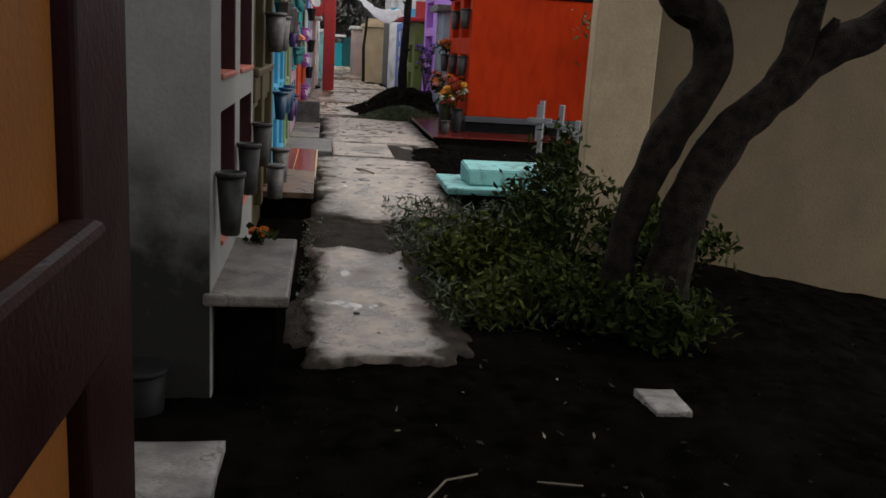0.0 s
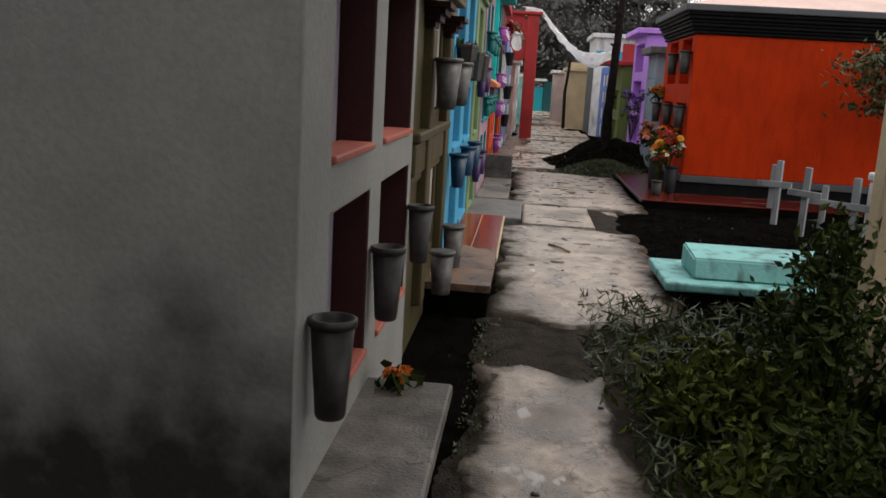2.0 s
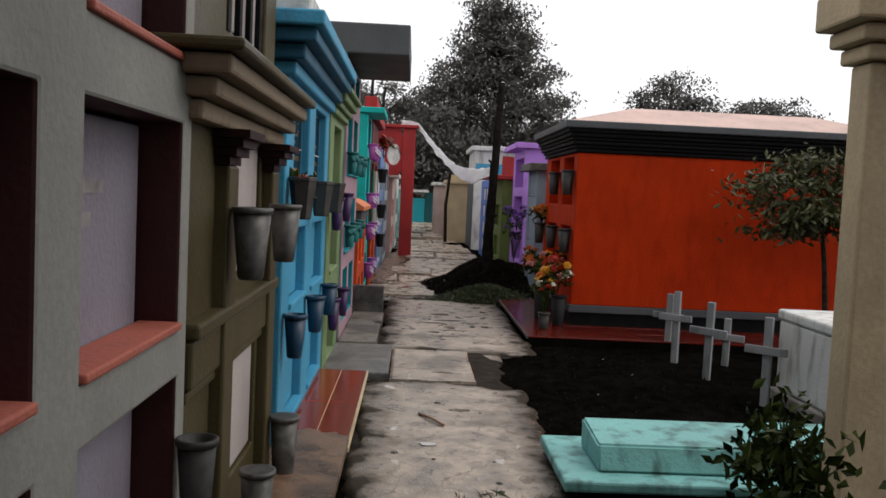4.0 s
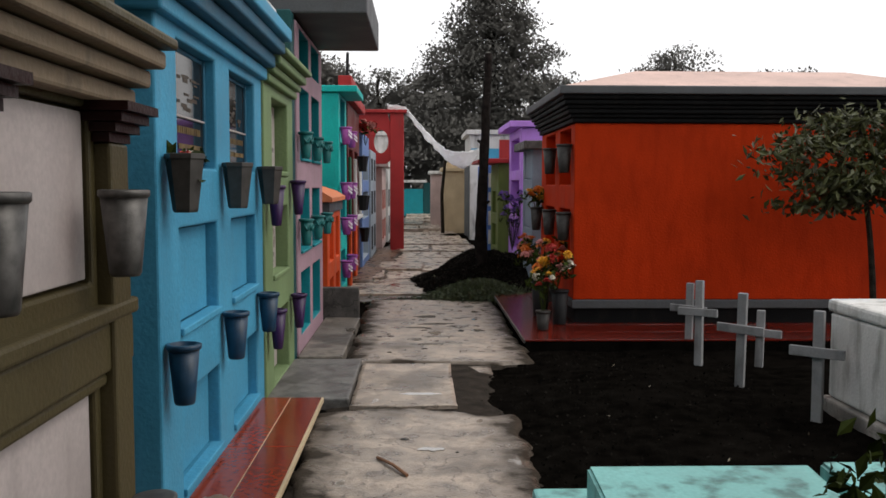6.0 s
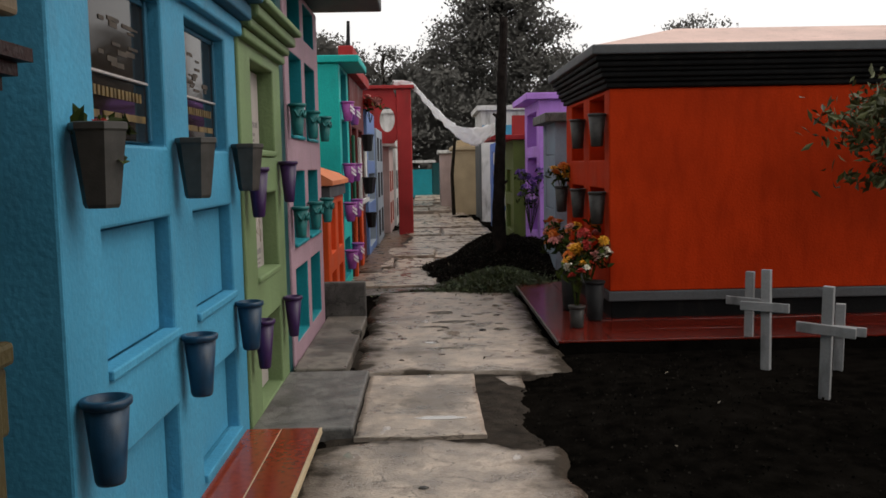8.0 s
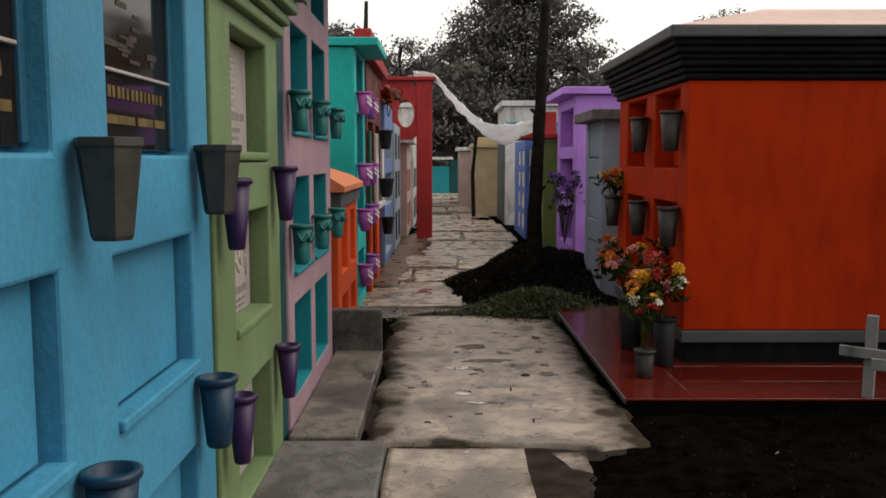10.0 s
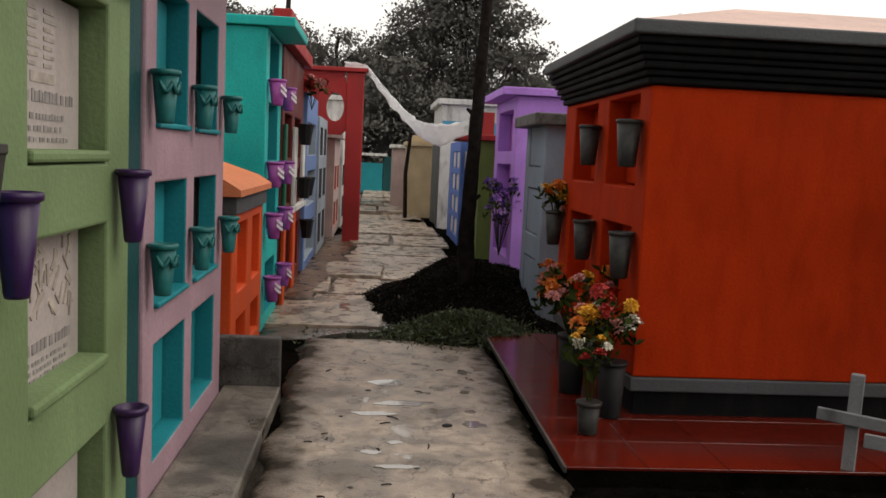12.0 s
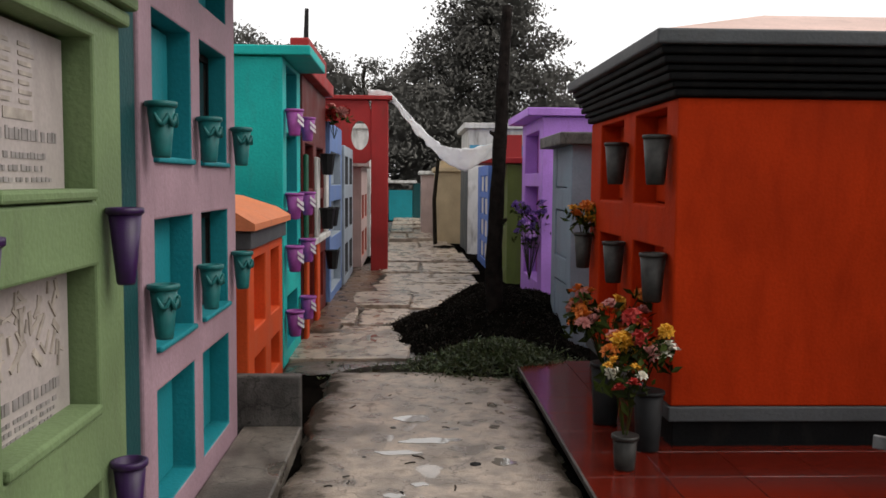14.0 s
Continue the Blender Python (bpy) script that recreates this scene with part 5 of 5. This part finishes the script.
shrub("shrub", "dark leafy shrub at the foot of the cream pilaster", 1.42, 5.95, 20, 0.36, 1.10, 7, 0.030, LEAF, 1)
shrub("shrub", "pale straggling shrub leaning over the path edge", 1.0, 5.9, 24, 0.42, 0.42, 7, 0.032, LEAF_PALE, 2)
shrub("shrub", "dense low shrub under the twisted tree", 1.42, 5.25, 26, 0.46, 0.42, 8, 0.030, LEAF, 3)
shrub("shrub", "low weedy shrub beside the path", 1.05, 5.3, 20, 0.34, 0.26, 7, 0.030, LEAF_PALE, 4)
shrub("shrub", "leafy shrub hiding the end of the turquoise grave", 1.90, 7.05, 20, 0.34, 0.78, 8, 0.032, LEAF, 5)
shrub("shrub", "shrub at the root of the twisted tree", 1.70, 4.75, 16, 0.30, 0.40, 8, 0.030, LEAF, 6)
shrub("shrub", "dark weeds against the cream wall", 2.2, 6.1, 26, 0.45, 0.55, 9, 0.035, LEAF, 7)

sap = base("sapling", 4.2, 12.2, 0.0, "young dark green sapling against the vermilion wall", "tree")
bm = bmesh.new()
tube(bm, *smooth_line([(4.25, 11.8, 0.0, 0.03), (4.22, 11.85, 0.8, 0.025), (4.15, 11.9, 1.5, 0.018), (4.1, 11.9, 2.0, 0.008)], 4), 8)
put("trunk", bm, BARK, sap)
cen = np.stack([rng.uniform(3.55, 5.0, 34), rng.uniform(11.6, 12.15, 34), rng.uniform(1.2, 1.95, 34)], 1)
leaf_mesh("crown", np.concatenate([c + rng.normal(size=(150, 3)) * (0.17, 0.10, 0.05) for c in cen]), 0.034, LEAF_OLIVE, sap, 2.6)


def tufts(name, label, spots, size, mat, long):
    ob = leaf_mesh(name, spots, size, mat, None, long)
    return tagged(ob, label, "grass", kind="stuff")


def scatter(n, x0, x1, y0, y1, lift, seed, cx=None, cy=None):
    r = np.random.default_rng(seed)
    if cx is None:
        xs, ys = r.uniform(x0, x1, n), r.uniform(y0, y1, n)
    else:
        xs, ys = r.normal(cx, x0, n), r.normal(cy, y0, n)
    return np.array([(x, y, ground_height(x, y) + r.uniform(*lift)) for x, y in zip(xs, ys)])


tufts("grass", "short green grass on the low mound", scatter(6500, 0.33, 0, 0.17, 0, (0.0, 0.05), 11, 1.15, 15.1), 0.011, GRASS, 6.0)
tufts("grass", "long grass straggling beside the path", np.concatenate([scatter(2600, 0.55, 1.5, 5.0, 7.3, (0.0, 0.14), 12), scatter(700, 0.4, 0.9, 6.2, 7.6, (0.0, 0.05), 13)]), 0.012, GRASS, 9.0)
tufts("grass", "moss and small weeds at the slab edges", np.concatenate([scatter(500, -0.2, 0.0, 5.2, 7.2, (0.0, 0.03), 14), scatter(110, 1.2, 1.34, 12.0, 15.0, (0.0, 0.02), 15), scatter(300, -0.2, 0.6, 14.8, 15.4, (0.0, 0.02), 16)]), 0.010, GRASS, 3.0)
tagged(leaf_mesh("clods", np.concatenate([scatter(2500, 0.85, 2.9, 8.5, 12.0, (-0.005, 0.01), 21), scatter(2500, 0.3, 2.3, 15.2, 18.6, (-0.005, 0.012), 22), scatter(2500, -0.4, 3.0, 1.5, 7.2, (-0.005, 0.01), 23)]), 0.014, CLOD, None, 1.2), "crumbs of dark soil", "soil", kind="stuff")
heap_rng = np.random.default_rng(61)
heap_a, heap_r = heap_rng.uniform(0, 2 * math.pi, 12000), np.sqrt(heap_rng.uniform(0, 1, 12000))
heap_xy = np.stack([1.45 + 1.25 * heap_r * np.cos(heap_a), 16.9 + 1.95 * heap_r * np.sin(heap_a)], 1)
tagged(leaf_mesh("crumbs", np.array([(x, y, ground_height(x, y) + heap_rng.uniform(-0.006, 0.012)) for x, y in heap_xy]), 0.017, CRUMB, None, 1.2), "loose crumbs of dug soil on the heap", "soil", kind="stuff")
tagged(leaf_mesh("litter", np.concatenate([scatter(30, 0.2, 1.4, 2.2, 4.6, (0.004, 0.012), 31), scatter(50, 0.0, 1.2, 11.4, 14.6, (0.02, 0.035), 32), scatter(8, 0.9, 2.8, 8.6, 12.0, (0.0, 0.02), 33), scatter(40, -0.4, 0.8, 15.5, 20, (0.03, 0.04), 34), scatter(60, 0.0, 1.4, 4.4, 7.4, (0.0, 0.03), 35)]), 0.014, LITTER, None, 2.5), "scraps of dry leaves and paper", "litter", kind="stuff")


def stick(pts, r, mat, label):
    bm = bmesh.new()
    tube(bm, pts, [r] * len(pts), 6, 0.3)
    tagged(put("stick", bm, mat), label, "stick", "sticks on the ground")


stick([(0.25, 8.95, 0.03), (0.33, 8.82, 0.035), (0.40, 8.68, 0.03)], 0.008, BOARD, "reddish brown stick lying on the path")
stick([(0.25, 3.1, -0.25), (0.38, 3.3, -0.24), (0.5, 3.36, -0.25)], 0.004, LITTER, "dry pale stem on dark soil")
stick([(0.7, 3.3, -0.25), (0.85, 3.25, -0.24)], 0.004, LITTER, "dry pale stem on dark soil")


# ---- far trees ----
def far_tree(x, y, h, trunk_r, clumps, n, size, label, seed):
    """clumps: (dx, dz, half width, half height) of the crown's lobes."""
    r = np.random.default_rng(seed)
    th = base("tree", x, y, -0.1, label, "tree", "trees beyond the cemetery")
    bm = bmesh.new()
    tube(bm, *smooth_line([(x, y, -0.2, trunk_r), (x + 0.1, y, h * 0.4, trunk_r * 0.8), (x, y, h * 0.8, trunk_r * 0.4), (x, y, h * 0.97, trunk_r * 0.1)], 5), 8, 0.2)
    spots = []
    for dx, dz, w, v in clumps:
        z0 = max(h * 0.25, dz - 0.6 * abs(dx) - 0.4)
        tube(bm, *smooth_line([(x, y, z0, trunk_r * 0.35), (x + dx * 0.5, y, (z0 + dz) / 2 + 0.2, trunk_r * 0.2), (x + dx, y, dz, trunk_r * 0.08)], 4), 6)
        m = max(3, int(n * w * v))
        for _ in range(m):
            a, q = r.uniform(0, 2 * math.pi), math.sqrt(r.random())
            c = np.array((x + dx + w * q * math.cos(a), y + r.normal() * 0.8, dz + v * q * math.sin(a)))
            spots.append(c + r.normal(size=(46, 3)) * (0.34, 0.32, 0.12) - np.array((0.0, 0.0, 0.10)) * r.random(46)[:, None] ** 2 * 3)
    put("trunk", bm, BARK, th)
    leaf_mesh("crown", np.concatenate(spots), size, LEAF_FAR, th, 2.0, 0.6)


far_tree(3.7, 45.0, 12.2, 0.38, [(0.0, 11.4, 0.6, 0.7), (-0.2, 10.4, 1.0, 0.7), (0.3, 9.6, 1.3, 0.7), (-0.7, 8.8, 1.2, 0.6), (0.8, 8.6, 1.2, 0.6), (-0.2, 7.9, 1.5, 0.6), (1.4, 7.3, 1.4, 0.6), (-1.4, 7.2, 1.4, 0.7), (0.1, 6.8, 1.6, 0.6), (-2.0, 6.1, 1.4, 0.7), (0.4, 5.8, 1.7, 0.7), (2.3, 5.9, 1.5, 0.6), (-2.4, 4.9, 1.5, 0.7), (-0.7, 4.8, 1.6, 0.7), (1.3, 4.7, 1.6, 0.7), (3.1, 4.8, 1.3, 0.5), (-1.4, 3.6, 1.8, 0.7), (0.8, 3.4, 1.8, 0.8), (2.7, 3.5, 1.6, 0.7), (0.0, 2.2, 2.8, 0.8)],
         60, 0.085, "tall dark conifer against the white sky", 41)
far_tree(-4.2, 47.0, 7.4, 0.25, [(0.0, 6.9, 0.9, 0.4), (-1.0, 6.2, 1.1, 0.5), (1.1, 6.1, 1.1, 0.5), (0.2, 5.3, 1.6, 0.5), (2.0, 5.0, 1.0, 0.5), (-2.2, 5.4, 1.1, 0.5), (-1.0, 4.2, 1.7, 0.6), (1.4, 4.0, 1.6, 0.6), (0.2, 2.8, 2.4, 0.8)], 55, 0.085, "spreading dark tree beyond the tombs", 42)
far_tree(0.2, 49.0, 7.0, 0.22, [(0.4, 6.6, 0.8, 0.35), (-0.5, 5.9, 1.0, 0.4), (0.9, 5.6, 0.9, 0.4), (0.0, 4.8, 1.4, 0.6), (0.4, 3.6, 1.6, 0.8), (-0.2, 2.2, 1.8, 0.8)], 55, 0.085, "dark feathery tree in the distance", 43)
far_tree(-9.5, 48.0, 7.2, 0.25, [(0.0, 6.7, 1.4, 0.5), (1.6, 5.9, 1.4, 0.5), (-1.6, 5.7, 1.4, 0.5), (0.4, 4.6, 2.4, 0.8), (0.0, 3.0, 2.6, 0.9)], 55, 0.085, "dark tree behind the pink tomb", 44)
far_tree(12.2, 45.0, 7.6, 0.25, [(0.0, 7.0, 1.0, 0.45), (-1.2, 6.4, 0.9, 0.35), (1.1, 6.3, 1.1, 0.4), (-0.1, 5.6, 1.9, 0.5), (0.2, 4.4, 1.9, 0.8), (0.0, 3.0, 2.0, 0.8)], 55, 0.085, "round-headed dark tree beyond the red tomb", 45)
far_tree(17.2, 46.0, 6.9, 0.22, [(0.0, 6.4, 1.3, 0.4), (1.6, 6.0, 1.0, 0.35), (-1.4, 5.9, 1.0, 0.35), (0.0, 5.4, 2.0, 0.5), (0.0, 4.4, 2.2, 0.6), (0.0, 3.0, 2.2, 0.8)], 55, 0.085, "low dark tree beyond the red tomb", 46)
far_tree(8.0, 50.0, 6.0, 0.22, [(0.0, 5.0, 1.4, 0.5), (-1.3, 4.4, 1.3, 0.5), (1.5, 4.2, 1.3, 0.5), (0.0, 3.0, 2.4, 0.9)], 50, 0.10, "dark tree beside the tall conifer", 47)
far_tree(1.2, 43.5, 5.4, 0.2, [(0.0, 4.9, 0.8, 0.5), (-0.8, 4.2, 1.0, 0.5), (0.9, 4.0, 1.0, 0.5), (0.0, 3.2, 1.6, 0.7), (-0.6, 2.2, 1.6, 0.7), (0.9, 2.0, 1.4, 0.7), (0.0, 1.0, 2.0, 0.6)], 50, 0.10, "dense dark tree closing the end of the path", 48)
far_tree(-2.6, 43.0, 4.6, 0.2, [(0.0, 4.2, 1.0, 0.5), (0.9, 3.3, 1.2, 0.6), (-1.0, 3.2, 1.2, 0.6), (0.0, 2.2, 2.0, 0.7), (0.0, 1.0, 2.2, 0.7)], 50, 0.10, "dense dark tree behind the red arch", 49)
far_tree(-7.0, 46.0, 8.0, 0.25, [(0.0, 7.6, 0.9, 0.35), (-1.3, 7.2, 1.2, 0.4), (1.4, 7.1, 1.1, 0.4), (2.8, 6.7, 0.9, 0.4), (0.1, 6.3, 1.7, 0.5), (-1.9, 6.0, 1.2, 0.5), (1.9, 5.8, 1.2, 0.5), (0.0, 5.0, 2.4, 0.8), (0.0, 3.4, 2.6, 0.9)], 50, 0.09, "broad dark tree behind the turquoise tomb", 50)
far_tree(-1.6, 48.0, 7.0, 0.22, [(0.2, 6.7, 0.6, 0.3), (-0.8, 6.1, 0.8, 0.35), (0.8, 5.9, 0.8, 0.35), (-0.1, 5.2, 1.2, 0.5), (0.3, 4.2, 1.5, 0.7), (0.0, 3.0, 1.6, 0.8)], 38, 0.09, "tall feathery tree behind the arch", 51)


# ---- scraps on the path ----
def lump(x, y, r, mat, name, label, seed):
    bm = bmesh.new()
    bmesh.ops.create_icosphere(bm, subdivisions=2, radius=r)
    z = ground_height(x, y, True) + 0.04
    for v in bm.verts:
        v.co *= 1 + 0.4 * noise.noise(v.co * (1.2 / r) + Vector((seed, 0, 0)))
        v.co = Vector((v.co.x * 1.3 + x, v.co.y + y, v.co.z * 0.6 + z + 0.1 * r))
    tagged(put(name, bm, mat), label, name, "scraps on the path")


lump(0.84, 12.7, 0.024, POT_BLACK, "scrap", "small black scrap lying on the concrete", 1)
for k in range(16):
    x, y = random.uniform(0.02, 1.15), random.choice((random.uniform(11.6, 14.6), random.uniform(7.6, 9.7), random.uniform(4.8, 6.1)))
    if y < 10:
        x = min(x, 0.65)
    lump(x, y, random.uniform(0.007, 0.016), CONCRETE_DARK, "pebble", "dark wet pebble on the path", k + 3)
for k in range(14):
    x, y, a = random.uniform(0.0, 1.1), random.uniform(11.5, 14.6), random.uniform(0, 3.14)
    l, z = random.uniform(0.03, 0.08), ground_height(0.5, y, True) + 0.046
    stick([(x, y, z), (x + l * 0.5 * math.cos(a) + 0.006, y + l * 0.5 * math.sin(a), z + 0.003), (x + l * math.cos(a), y + l * math.sin(a), z)], 0.0035, BARK, "thin dark twig on wet concrete")
bouquet(-0.36, 5.02, 0.20, 0.05, 0.04, ("orange", "orange"), 5, "orange petals dropped on a low grave", 1.0)


# ---- puddles ----
def puddle(x, y, rx, ry, seed):
    """A flat pool with a wandering rim, lying on the slab."""
    bm = bmesh.new()
    z = ground_height(x, y, True) + 0.0455
    ring = []
    for i in range(40):
        a = 2 * math.pi * i / 40
        k = 1 + 0.5 * noise.noise((math.cos(a) * 1.3 + seed, math.sin(a) * 1.3, 0)) + 0.10 * noise.noise((math.cos(a) * 4 + seed, math.sin(a) * 4, 3))
        ring.append(bm.verts.new((x + rx * k * math.cos(a), y + ry * k * math.sin(a), z)))
    low = [bm.verts.new((x + (v.co.x - x) * 1.04, y + (v.co.y - y) * 1.04, z - 0.016)) for v in ring]
    bm.faces.new(ring)
    for i in range(40):
        bm.faces.new((ring[i - 1], low[i - 1], low[i], ring[i]))
    bmesh.ops.recalc_face_normals(bm, faces=bm.faces[:])
    tagged(put("puddle", bm, PUDDLE), "shallow rainwater puddle on the concrete path", "puddle", "puddles on the path", "structure")


for k, q in enumerate(((0.53, 13.58, 0.12, 0.07), (0.62, 13.12, 0.15, 0.06), (0.42, 12.90, 0.12, 0.04), (0.99, 12.74, 0.06, 0.06), (0.55, 12.05, 0.10, 0.025), (1.0, 12.98, 0.035, 0.03), (1.01, 13.4, 0.03, 0.04), (1.04, 13.92, 0.035, 0.06),
                       (0.42, 12.25, 0.05, 0.03), (0.55, 12.4, 0.04, 0.025), (0.75, 13.35, 0.04, 0.03), (0.30, 8.3, 0.05, 0.03), (0.52, 9.1, 0.06, 0.03), (0.46, 10.28, 0.13, 0.03), (0.30, 10.45, 0.06, 0.02), (0.12, 16.3, 0.10, 0.22))):
    puddle(*q, 10.0 * k)
